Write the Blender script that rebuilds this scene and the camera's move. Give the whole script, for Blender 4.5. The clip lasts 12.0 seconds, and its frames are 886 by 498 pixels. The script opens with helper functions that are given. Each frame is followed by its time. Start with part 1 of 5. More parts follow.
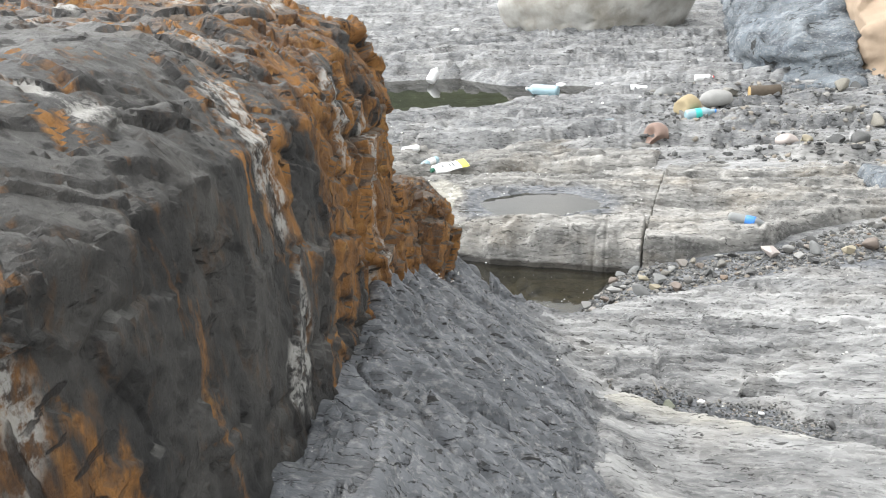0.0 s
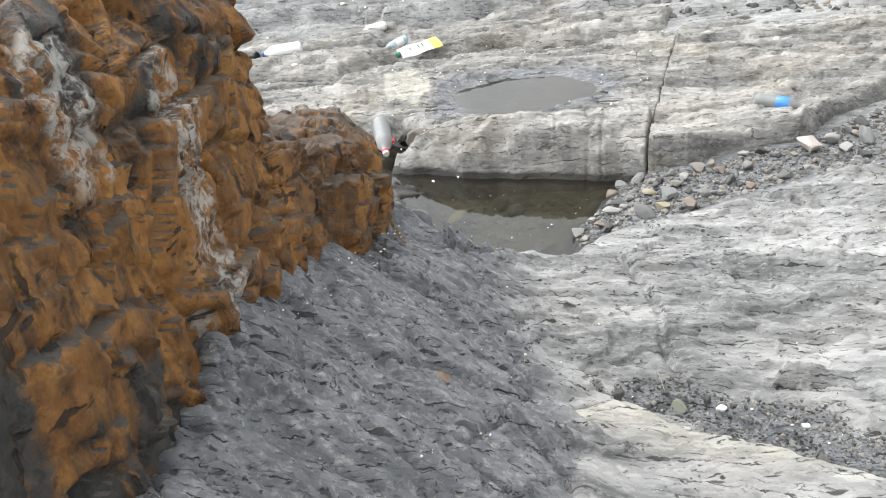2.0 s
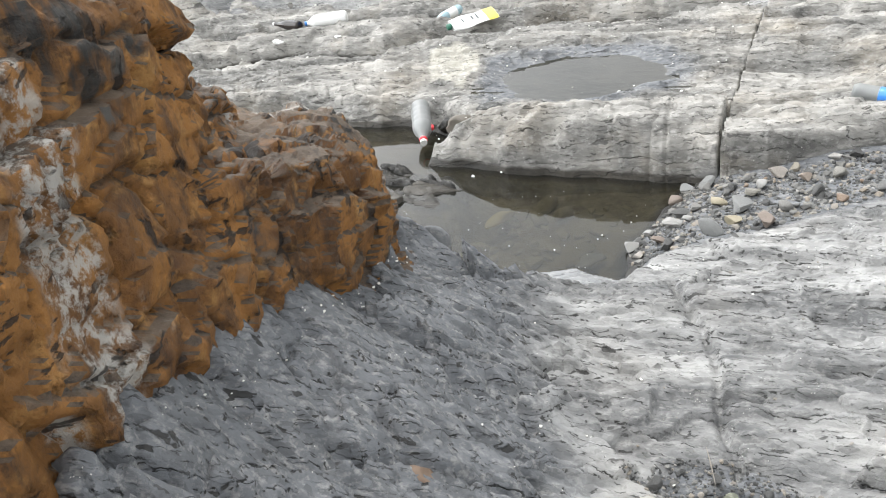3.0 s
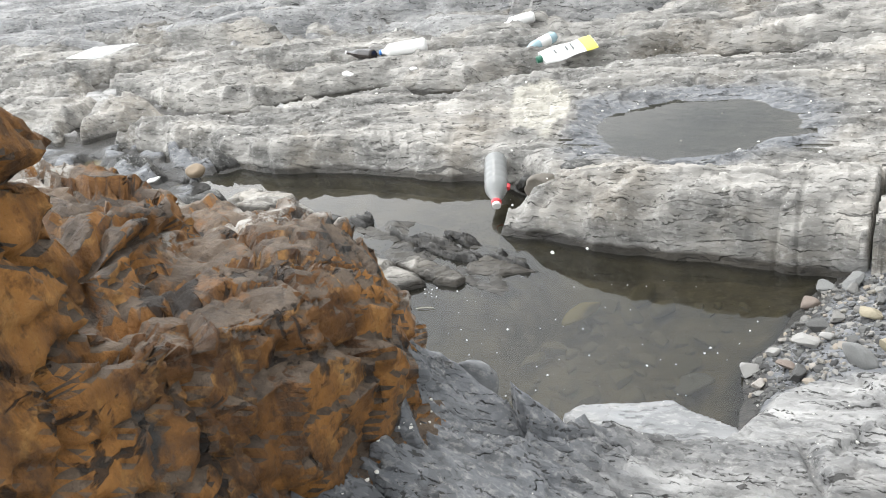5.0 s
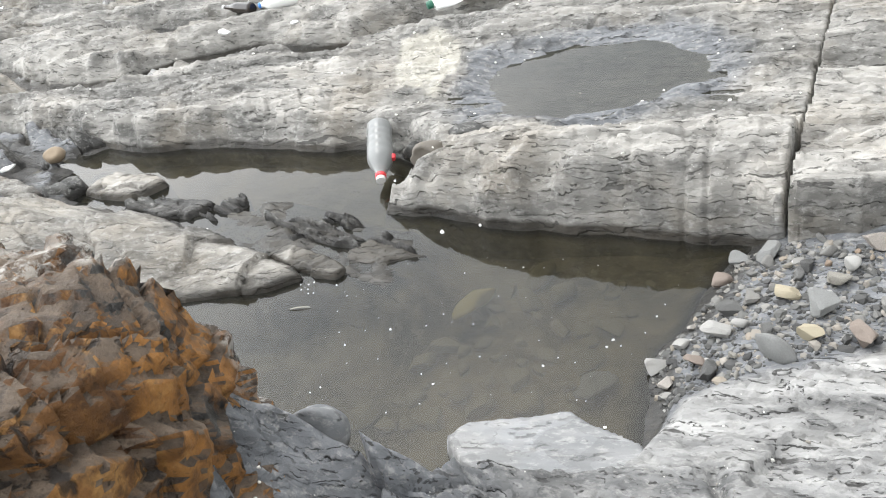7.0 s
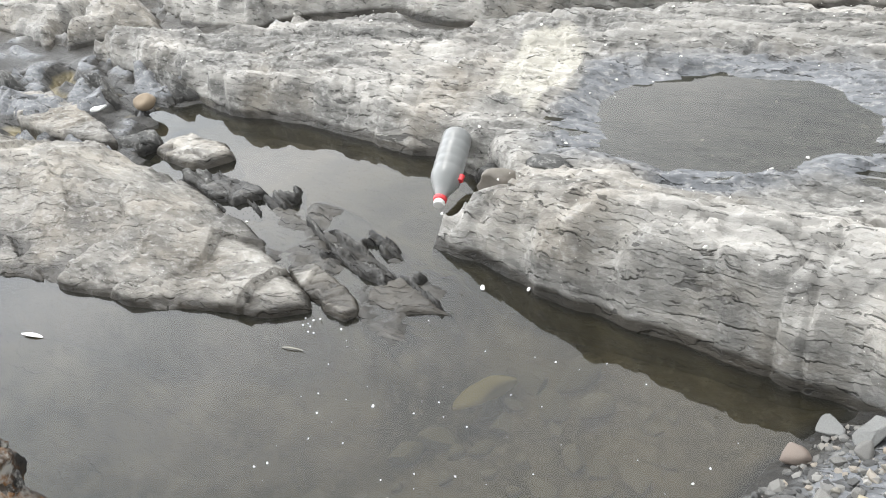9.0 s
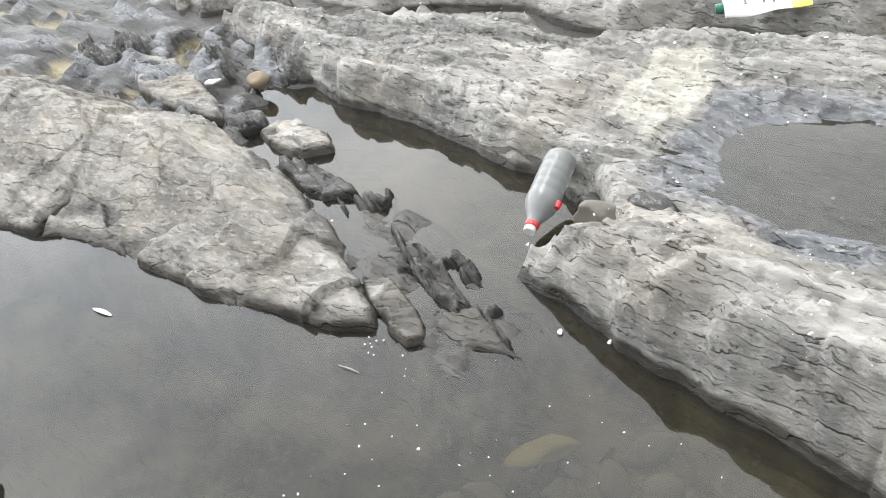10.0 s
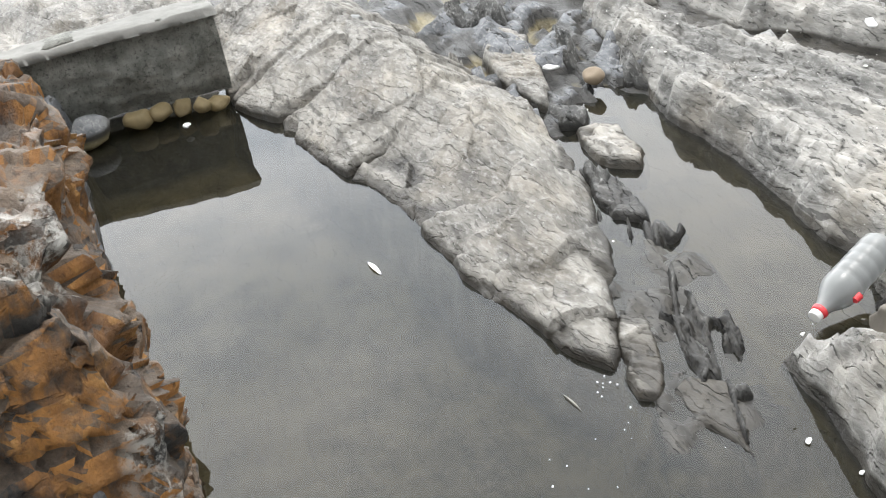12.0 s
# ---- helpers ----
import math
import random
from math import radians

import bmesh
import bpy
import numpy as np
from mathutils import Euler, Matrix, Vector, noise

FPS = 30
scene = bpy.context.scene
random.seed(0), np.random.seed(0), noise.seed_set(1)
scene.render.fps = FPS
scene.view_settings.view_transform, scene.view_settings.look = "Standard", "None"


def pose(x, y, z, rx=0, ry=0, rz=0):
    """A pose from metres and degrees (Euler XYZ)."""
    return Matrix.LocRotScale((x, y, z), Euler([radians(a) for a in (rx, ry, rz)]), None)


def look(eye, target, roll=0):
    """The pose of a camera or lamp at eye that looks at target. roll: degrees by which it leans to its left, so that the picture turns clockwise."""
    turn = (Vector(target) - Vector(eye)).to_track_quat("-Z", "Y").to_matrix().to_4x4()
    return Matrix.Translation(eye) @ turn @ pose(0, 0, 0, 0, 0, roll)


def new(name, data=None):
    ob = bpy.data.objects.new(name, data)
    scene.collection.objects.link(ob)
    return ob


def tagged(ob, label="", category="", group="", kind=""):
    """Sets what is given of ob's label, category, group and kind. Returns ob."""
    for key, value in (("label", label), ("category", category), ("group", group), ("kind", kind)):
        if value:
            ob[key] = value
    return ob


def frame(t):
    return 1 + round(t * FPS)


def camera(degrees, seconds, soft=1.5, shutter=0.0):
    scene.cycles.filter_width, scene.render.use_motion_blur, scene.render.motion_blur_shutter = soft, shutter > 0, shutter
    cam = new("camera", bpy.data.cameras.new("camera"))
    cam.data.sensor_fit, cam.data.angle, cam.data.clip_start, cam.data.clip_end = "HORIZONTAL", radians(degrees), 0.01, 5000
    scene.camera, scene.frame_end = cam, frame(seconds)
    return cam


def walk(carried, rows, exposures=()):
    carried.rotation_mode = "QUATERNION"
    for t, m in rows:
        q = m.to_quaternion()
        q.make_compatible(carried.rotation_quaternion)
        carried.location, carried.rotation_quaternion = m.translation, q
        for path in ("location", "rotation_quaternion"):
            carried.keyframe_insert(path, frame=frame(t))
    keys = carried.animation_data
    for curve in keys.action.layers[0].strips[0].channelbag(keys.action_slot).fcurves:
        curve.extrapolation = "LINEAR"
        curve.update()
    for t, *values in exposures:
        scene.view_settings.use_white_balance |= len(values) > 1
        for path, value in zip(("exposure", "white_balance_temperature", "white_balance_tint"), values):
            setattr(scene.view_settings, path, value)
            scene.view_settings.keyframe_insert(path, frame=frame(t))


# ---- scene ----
cam = camera(50.5, 12.0, soft=1.1)
PATH = [
    (0, (0.574, -0.078, 2.075), (0.251, 1.766, 1.371), -3.4),
    (0.5, (0.624, 0.244, 2.053), (0.347, 2.073, 1.294), -4.7),
    (1, (0.662, 0.471, 2.09), (0.37, 2.24, 1.203), -6.3),
    (1.5, (0.722, 0.754, 2.052), (0.406, 2.51, 1.149), -6.6),
    (2, (0.731, 1.024, 1.995), (0.341, 2.717, 1.004), -9.1),
    (2.5, (0.727, 1.313, 1.937), (0.367, 2.983, 0.898), -10.4),
    (3, (0.82, 1.597, 1.879), (0.257, 3.211, 0.839), -10.7),
    (3.5, (0.816, 1.846, 1.846), (0.168, 3.44, 0.827), -10.0),
    (3.7, (0.787, 1.955, 1.824), (0.156, 3.575, 0.836), -9.1),
    (5.3, (0.747, 2.446, 1.733), (-0.065, 3.982, 0.743), -13.4),
    (5.5, (0.708, 2.488, 1.727), (-0.096, 4.026, 0.732), -12.9),
    (6, (0.652, 2.564, 1.704), (-0.122, 4.09, 0.667), -13.8),
    (6.5, (0.718, 2.672, 1.679), (0.007, 4.171, 0.562), -15.8),
    (7, (0.828, 2.827, 1.643), (0.138, 4.326, 0.512), -16.1),
    (7.2, (0.853, 2.887, 1.63), (0.156, 4.378, 0.494), -16.3),
    (8.8, (0.983, 3.505, 1.476), (-0.01, 4.848, 0.377), -14.1),
    (9, (0.999, 3.573, 1.462), (-0.076, 4.831, 0.339), -14.5),
    (9.5, (0.999, 3.764, 1.427), (-0.175, 4.917, 0.29), -14.5),
    (10, (0.963, 3.821, 1.425), (-0.318, 4.894, 0.326), -12.6),
    (10.5, (0.952, 3.897, 1.42), (-0.452, 4.764, 0.29), -13.3),
    (11, (0.953, 3.967, 1.417), (-0.536, 4.686, 0.292), -10.6),
    (11.5, (0.956, 4.009, 1.413), (-0.612, 4.561, 0.301), -10.6),
    (12, (0.95, 4.022, 1.457), (-0.689, 4.517, 0.423), -9.1),
]
walk(cam, [(t, look(eye, target, roll)) for t, eye, target, roll in PATH])

# ---- sky and sun: bright overcast ----
scene.view_settings.exposure = -0.31
world = bpy.data.worlds.new("overcast_sky")
scene.world = world
world.use_nodes = True
wn, wl = world.node_tree.nodes, world.node_tree.links
wn.clear()
w_out = wn.new("ShaderNodeOutputWorld")
w_bg = wn.new("ShaderNodeBackground")
w_sky = wn.new("ShaderNodeTexSky")
w_sky.sky_type, w_sky.sun_disc = "NISHITA", False
w_sky.sun_elevation, w_sky.sun_rotation = radians(68), radians(-42)
w_sky.air_density, w_sky.dust_density, w_sky.ozone_density = 1.0, 4.0, 1.0
w_co = wn.new("ShaderNodeTexCoord")
w_map = wn.new("ShaderNodeMapping")
w_map.inputs["Scale"].default_value = (1.0, 1.0, 2.2)
w_noise = wn.new("ShaderNodeTexNoise")
w_noise.inputs["Scale"].default_value = 2.6
w_noise.inputs["Detail"].default_value = 7.0
w_noise.inputs["Roughness"].default_value = 0.55
w_ramp = wn.new("ShaderNodeValToRGB")
w_ramp.color_ramp.elements[0].position, w_ramp.color_ramp.elements[0].color = 0.32, (14.7, 15.9, 17.2, 1)
w_ramp.color_ramp.elements[1].position, w_ramp.color_ramp.elements[1].color = 0.68, (29.5, 29.5, 29.3, 1)
w_mix = wn.new("ShaderNodeMix")
w_mix.data_type = "RGBA"
w_mix.inputs["Factor"].default_value = 0.86
wl.new(w_co.outputs["Generated"], w_map.inputs["Vector"])
wl.new(w_map.outputs["Vector"], w_noise.inputs["Vector"])
wl.new(w_noise.outputs["Fac"], w_ramp.inputs["Fac"])
wl.new(w_sky.outputs["Color"], w_mix.inputs["A"])
wl.new(w_ramp.outputs["Color"], w_mix.inputs["B"])
# thin overcast: the cloud is brighter on the sun's side
w_dot = wn.new("ShaderNodeVectorMath")
w_dot.operation = "DOT_PRODUCT"
w_dot.inputs[1].default_value = Vector((-0.95, 0.05, 0.35)).normalized()
w_lift = wn.new("ShaderNodeMapRange")
w_lift.inputs["From Min"].default_value, w_lift.inputs["From Max"].default_value = 0.0, 1.0
w_lift.inputs["To Min"].default_value, w_lift.inputs["To Max"].default_value = 0.62, 2.4
w_mul = wn.new("ShaderNodeMix")
w_mul.data_type, w_mul.blend_type = "RGBA", "MULTIPLY"
w_mul.inputs["Factor"].default_value = 1.0
wl.new(w_co.outputs["Generated"], w_dot.inputs[0])
wl.new(w_dot.outputs["Value"], w_lift.inputs["Value"])
wl.new(w_mix.outputs["Result"], w_mul.inputs["A"])
wl.new(w_lift.outputs["Result"], w_mul.inputs["B"])
wl.new(w_mul.outputs["Result"], w_bg.inputs["Color"])
w_bg.inputs["Strength"].default_value = 0.127
wl.new(w_bg.outputs["Background"], w_out.inputs["Surface"])

sun = new("sun", bpy.data.lights.new("sun", "SUN"))
sun.data.energy, sun.data.angle, sun.data.color = 1.6, radians(9), (1.0, 0.97, 0.93)
sun.matrix_world = look((-2.0, 5.2, 7.4), (0, 3, 0))

# ---- numeric noise and mesh tools ----
def lattice(ix, iy, iz, seed):
    h = (ix.astype(np.int64) * 374761393 + iy.astype(np.int64) * 668265263 + iz.astype(np.int64) * 1440662683 + seed * 1274126177) & 0xFFFFFFFF
    h = ((h ^ (h >> 13)) * 1274126177) & 0xFFFFFFFF
    h = ((h ^ (h >> 16)) * 2246822519) & 0xFFFFFFFF
    return ((h ^ (h >> 15)) & 0xFFFFFF) / float(0xFFFFFF)


def vnoise(x, y, z=None, seed=0):
    """Smooth value noise in -1..1."""
    fx, fy = np.floor(x), np.floor(y)
    tx, ty = x - fx, y - fy
    tx, ty = tx * tx * tx * (tx * (tx * 6 - 15) + 10), ty * ty * ty * (ty * (ty * 6 - 15) + 10)
    zero = np.zeros_like(fx)

    def layer(iz):
        a, b = lattice(fx, fy, iz, seed), lattice(fx + 1, fy, iz, seed)
        c, d = lattice(fx, fy + 1, iz, seed), lattice(fx + 1, fy + 1, iz, seed)
        return (a + (b - a) * tx) * (1 - ty) + (c + (d - c) * tx) * ty
    if z is None:
        return layer(zero) * 2 - 1
    fz = np.floor(z)
    tz = z - fz
    tz = tz * tz * (3 - 2 * tz)
    return (layer(fz) * (1 - tz) + layer(fz + 1) * tz) * 2 - 1


def fbm(x, y, z=None, octaves=4, seed=0, gain=0.5):
    total, amp, norm = 0.0, 1.0, 0.0
    for i in range(octaves):
        k = 2.03 ** i
        total = total + amp * vnoise(x * k + 7.3 * i, y * k - 3.1 * i, None if z is None else z * k + 1.7 * i, seed + i * 17)
        norm += amp
        amp *= gain
    return total / norm


def cells(x, y, z=None, seed=0, jitter=0.85):
    """Cellular noise: offsets to the nearest seed, its three random values, and the gap to the second nearest."""
    zz = np.zeros_like(x) if z is None else z
    fx, fy, fz = np.floor(x), np.floor(y), np.floor(zz)
    best, second = np.full(x.shape, 1e9), np.full(x.shape, 1e9)
    ox, oy, oz = np.zeros_like(x), np.zeros_like(x), np.zeros_like(x)
    r1, r2, r3 = np.zeros_like(x), np.zeros_like(x), np.zeros_like(x)
    for dx in (-1, 0, 1):
        for dy in (-1, 0, 1):
            for dz in ((0,) if z is None else (-1, 0, 1)):
                ix, iy, iz = fx + dx, fy + dy, fz + dz
                px = x - ix - 0.5 - jitter * (lattice(ix, iy, iz, seed) - 0.5)
                py = y - iy - 0.5 - jitter * (lattice(ix, iy, iz, seed + 1) - 0.5)
                pz = 0.0 * px if z is None else zz - iz - 0.5 - jitter * (lattice(ix, iy, iz, seed + 2) - 0.5)
                d = np.sqrt(px * px + py * py + pz * pz)
                near = d < best
                second = np.where(near, best, np.minimum(second, d))
                best = np.where(near, d, best)
                ox, oy, oz = np.where(near, px, ox), np.where(near, py, oy), np.where(near, pz, oz)
                r1 = np.where(near, lattice(ix, iy, iz, seed + 3), r1)
                r2 = np.where(near, lattice(ix, iy, iz, seed + 4), r2)
                r3 = np.where(near, lattice(ix, iy, iz, seed + 5), r3)
    return ox, oy, oz, r1, r2, r3, second - best


def smooth(a, b, x):
    t = np.clip((x - a) / (b - a), 0, 1)
    return t * t * (3 - 2 * t)


def inside(poly, x, y):
    """Signed distance to a polygon, positive within."""
    best, sign = np.full(x.shape, 1e9), -np.ones(x.shape)
    n = len(poly)
    for i in range(n):
        (ax, ay), (bx, by) = poly[i], poly[(i + 1) % n]
        ex, ey = bx - ax, by - ay
        t = np.clip(((x - ax) * ex + (y - ay) * ey) / (ex * ex + ey * ey), 0, 1)
        best = np.minimum(best, (x - ax - t * ex) ** 2 + (y - ay - t * ey) ** 2)
        cross = ((ay > y) != (by > y)) & (x < (bx - ax) * (y - ay) / ((by - ay) if by != ay else 1e-9) + ax)
        sign = np.where(cross, -sign, sign)
    return np.sqrt(best) * sign


def plates(x, y, angle, length, width, step, tilt, seed):
    """Flaky bedding: long thin plates, each at its own height and tilt."""
    c, s = math.cos(angle), math.sin(angle)
    wx, wy = x + 0.35 * length * fbm(x / length, y / length, None, 2, seed + 50), y + 0.5 * width * fbm(x / width * 0.5, y / width * 0.5, None, 2, seed + 60)
    u, v = (wx * c + wy * s) / length, (-wx * s + wy * c) / width
    ox, oy, _, r1, r2, r3, gap = cells(u, v, None, seed)
    return step * (r1 - 0.5) + tilt * (ox * (r2 - 0.5) + oy * (r3 - 0.2)) - 0.45 * step * (1 - smooth(0.0, 0.10, gap)) * (r2 > 0.35)


def layers(x, y, angle, t, dip, wander, pace, seed):
    """Thin dipping beds cut by erosion: treads of rock that end in crisp broken lips facing down the dip."""
    c, s = math.cos(angle), math.sin(angle)
    u, v = x * c + y * s, -x * s + y * c
    reach = t / dip
    ox, oy, _, r1, r2, r3, gap = cells(u / (2.6 * reach), v / (1.1 * reach), None, seed + 31)
    q = (dip * v + wander * fbm(u * pace[0], v * pace[1], None, 2, seed, 0.5)) / t + 0.75 * (r1 - 0.5) + 0.35 * (r2 - 0.5) * ox
    f = q - np.floor(q)
    return t * (np.floor(q) + smooth(0.0, 0.10, f)) - dip * v - 0.5 * t


def chipped(x, y, angle, seed, coarse=1.0, fine=1.0):
    """Shale broken into beds of three thicknesses."""
    return (coarse * layers(x, y, angle + 0.04, 0.024, 0.09, 0.060, (1.8, 3.6), seed) + 0.8 * layers(x, y, angle, 0.009, 0.09, 0.022, (4.0, 8.0), seed + 7)
            + plates(x, y, angle, 0.15, 0.060, 0.012, 0.018, seed + 9) + fine * plates(x, y, angle - 0.05, 0.060, 0.026, 0.0065, 0.009, seed + 14))


def bricks(u, v, w, seed):
    """Blocks between three sets of joints: local offsets in -0.5..0.5, three random values and the gap to the nearest joint."""
    k = np.floor(w)
    v = v + lattice(k, 0 * k, 0 * k, seed)
    j = np.floor(v)
    u = u + lattice(k, j, 0 * k, seed + 1)
    i = np.floor(u)
    a, b, c = u - i - 0.5, v - j - 0.5, w - k - 0.5
    gap = 0.5 - np.maximum(np.maximum(np.abs(a), np.abs(b)), np.abs(c))
    return a, b, c, lattice(i, j, k, seed + 2), lattice(i, j, k, seed + 3), lattice(i, j, k, seed + 4), gap


def strata(x, y, angle, pitch, step, seed):
    """Worn bedding: low terraces that run along one direction."""
    c, s = math.cos(angle), math.sin(angle)
    u, v = x * c + y * s, -x * s + y * c
    q = v / pitch + 0.55 * fbm(u * 0.7, v * 1.6, None, 3, seed) + 0.25 * fbm(u * 5, v * 9, None, 3, seed + 9)
    f = q - np.floor(q)
    rnd = lattice(np.floor(q), np.floor(q) * 0, np.floor(q) * 0, seed + 3)
    return step * (0.4 + 0.9 * rnd) * (smooth(0.0, 0.14, f) - f)


def mesh_from(name, verts, quads, smoothed=True):
    me = bpy.data.meshes.new(name)
    n = quads.shape[1]
    me.vertices.add(len(verts))
    me.vertices.foreach_set("co", np.ascontiguousarray(verts, dtype=np.float32).ravel())
    me.loops.add(quads.size)
    me.loops.foreach_set("vertex_index", np.ascontiguousarray(quads, dtype=np.int32).ravel())
    me.polygons.add(len(quads))
    me.polygons.foreach_set("loop_start", np.arange(0, quads.size, n, dtype=np.int32))
    me.polygons.foreach_set("use_smooth", np.full(len(quads), smoothed))
    me.update(calc_edges=True)
    return me


def grid_quads(nx, ny):
    i = np.arange(nx * ny).reshape(ny, nx)
    return np.stack([i[:-1, :-1], i[:-1, 1:], i[1:, 1:], i[1:, :-1]], -1).reshape(-1, 4)


def sheet(name, xs, ys, height, material, tone=None):
    """A height field over the crossings of xs and ys."""
    x, y = np.meshgrid(xs, ys)
    ob = new(name, mesh_from(name, np.stack([x, y, height(x, y)], -1).reshape(-1, 3), grid_quads(len(xs), len(ys))))
    ob.data.materials.append(material)
    if tone:
        set_tone(ob, tone(x, y))
    return ob


def slab(name, poly, top, foot, step, shoulder, material, wobble=0.03, seed=1, power=1.6, tone=None, joint=None, grow=0.0, notches=()):
    """A slab of bedrock with a broken, rounded rim: top(x, y) over an outline, its sides running down to foot."""
    px, py = [p[0] for p in poly], [p[1] for p in poly]
    xs, ys = np.arange(min(px) - 0.1, max(px) + 0.1, step), np.arange(min(py) - 0.1, max(py) + 0.1, step)
    x, y = np.meshgrid(xs, ys)

    def rim(x, y):
        calm = 1.0
        if joint:
            (ax, ay), (bx, by) = joint
            calm = 0.05 + 0.95 * smooth(0.02, 0.14, np.abs((x - ax) * (by - ay) - (y - ay) * (bx - ax)) / math.hypot(bx - ax, by - ay))
        return inside(poly, x, y) + calm * grow + calm * wobble * fbm(x * 4.5, y * 4.5, None, 2, seed) + calm * 0.12 * wobble * fbm(x * 25, y * 25, None, 2, seed + 4)
    d = rim(x, y)
    for at, lean, deep in notches:
        d = d - deep * np.exp(-((x - at - lean * (y - 5.0)) / 0.008) ** 2)
    gy, gx = np.gradient(d, ys, xs)
    norm = np.maximum(np.hypot(gx, gy), 0.3)
    out = np.clip(-d, 0, 2.2 * step)
    z = top(x, y)
    if joint:
        (ax, ay), (bx, by) = joint
        shoulder = 0.007 + (shoulder - 0.007) * smooth(0.02, 0.15, np.abs((x - ax) * (by - ay) - (y - ay) * (bx - ax)) / math.hypot(bx - ax, by - ay))
    foot = foot(x, y) if callable(foot) else foot
    tones = tone(x, y) if tone else None
    fall = np.clip(1 - d / (shoulder * (1 + 0.6 * fbm(x * 6, y * 6, None, 3, seed + 8))), 0, 1) ** power
    ledge = 0.12 * np.sin(fall * 9 + 5 * fbm(x * 3, y * 3, None, 2, seed + 2)) * fall * (1 - fall)
    z = z + (foot - z) * np.clip(fall + ledge, 0, 1)
    x, y = x + out * gx / norm / norm, y + out * gy / norm / norm
    quads = grid_quads(len(xs), len(ys))
    keep = (d.ravel()[quads] > -2.2 * step).all(1) & (d.ravel()[quads] > -0.9 * step).any(1)
    quads = quads[keep]
    used, quads = np.unique(quads, return_inverse=True)
    ob = new(name, mesh_from(name, np.stack([x, y, z], -1).reshape(-1, 3)[used], quads.reshape(-1, 4)))
    ob.data.materials.append(material)
    if tones is not None:
        set_tone(ob, tones.ravel()[used])
    return ob


def set_tone(ob, values):
    """A mineral map over the rock: below zero dark shale, above zero pale sandy rock; the shelf's also holds painted
    face shade.
    """
    layer = ob.data.attributes.new("tone", "FLOAT", "POINT")
    layer.data.foreach_set("value", np.ascontiguousarray(values, dtype=np.float32).ravel())


def part(name, bm, material, parent, label=""):
    me = bpy.data.meshes.new(name)
    bm.to_mesh(me)
    bm.free()
    me.materials.append(material)
    ob = new(name, me)
    ob.parent = parent
    if label:
        tagged(ob, label)
    return ob

# ---- materials ----
class Nodes:
    """Small helper round a material's node tree."""

    def __init__(self, name):
        self.mat = bpy.data.materials.new(name)
        self.mat.use_nodes = True
        self.tree = self.mat.node_tree
        self.bsdf = self.tree.nodes["Principled BSDF"]
        self.co = self.tree.nodes.new("ShaderNodeTexCoord").outputs["Object"]

    def put(self, socket, value):
        if isinstance(value, bpy.types.NodeSocket):
            self.tree.links.new(value, socket)
        else:
            socket.default_value = value

    def scaled(self, scale, turn=(0, 0, 0)):
        n = self.tree.nodes.new("ShaderNodeMapping")
        n.inputs["Scale"].default_value = scale
        n.inputs["Rotation"].default_value = turn
        self.put(n.inputs["Vector"], self.co)
        return n.outputs["Vector"]

    def noise(self, scale, detail=5.0, rough=0.6, vector=None, distort=0.0):
        n = self.tree.nodes.new("ShaderNodeTexNoise")
        self.put(n.inputs["Vector"], vector or self.co)
        n.inputs["Scale"].default_value, n.inputs["Detail"].default_value = scale, detail
        n.inputs["Roughness"].default_value, n.inputs["Distortion"].default_value = rough, distort
        return n.outputs["Fac"]

    def cracks(self, scale, vector=None, feature="DISTANCE_TO_EDGE", socket="Distance"):
        n = self.tree.nodes.new("ShaderNodeTexVoronoi")
        n.feature = feature
        self.put(n.inputs["Vector"], vector or self.co)
        n.inputs["Scale"].default_value = scale
        return n.outputs[socket]

    def ramp(self, fac, *stops):
        n = self.tree.nodes.new("ShaderNodeValToRGB")
        e = n.color_ramp.elements
        while len(e) < len(stops):
            e.new(0.5)
        for k, (at, value) in zip(e, stops):
            k.position = at
            k.color = (value, value, value, 1) if isinstance(value, float) else (*value, 1)
        self.put(n.inputs["Fac"], fac)
        return n.outputs["Color"]

    def mix(self, fac, a, b, blend="MIX"):
        n = self.tree.nodes.new("ShaderNodeMix")
        n.data_type, n.blend_type = "RGBA", blend
        for key, v in (("Factor", fac), ("A", a), ("B", b)):
            sock = [s for s in n.inputs if s.name == key and (s.type == "RGBA") == (key != "Factor") and (key != "Factor" or s.type == "VALUE")][0]
            self.put(sock, (*v, 1) if isinstance(v, tuple) else v)
        return [s for s in n.outputs if s.type == "RGBA"][0]

    def math(self, op, a, b=0.0):
        n = self.tree.nodes.new("ShaderNodeMath")
        n.operation = op
        self.put(n.inputs[0], a)
        self.put(n.inputs[1], b)
        return n.outputs[0]

    def axis(self, which):
        n = self.tree.nodes.new("ShaderNodeSeparateXYZ")
        self.put(n.inputs[0], self.co)
        return n.outputs[which]

    def bump(self, height, strength, distance, normal=None):
        n = self.tree.nodes.new("ShaderNodeBump")
        n.inputs["Strength"].default_value, n.inputs["Distance"].default_value = strength, distance
        self.put(n.inputs["Height"], height)
        if normal:
            self.put(n.inputs["Normal"], normal)
        return n.outputs["Normal"]

    def done(self, color, rough, normal=None, **more):
        self.put(self.bsdf.inputs["Base Color"], (*color, 1) if isinstance(color, tuple) else color)
        self.put(self.bsdf.inputs["Roughness"], rough)
        if normal:
            self.put(self.bsdf.inputs["Normal"], normal)
        for key, v in more.items():
            self.put(self.bsdf.inputs[key.replace("_", " ")], v)
        return self.mat


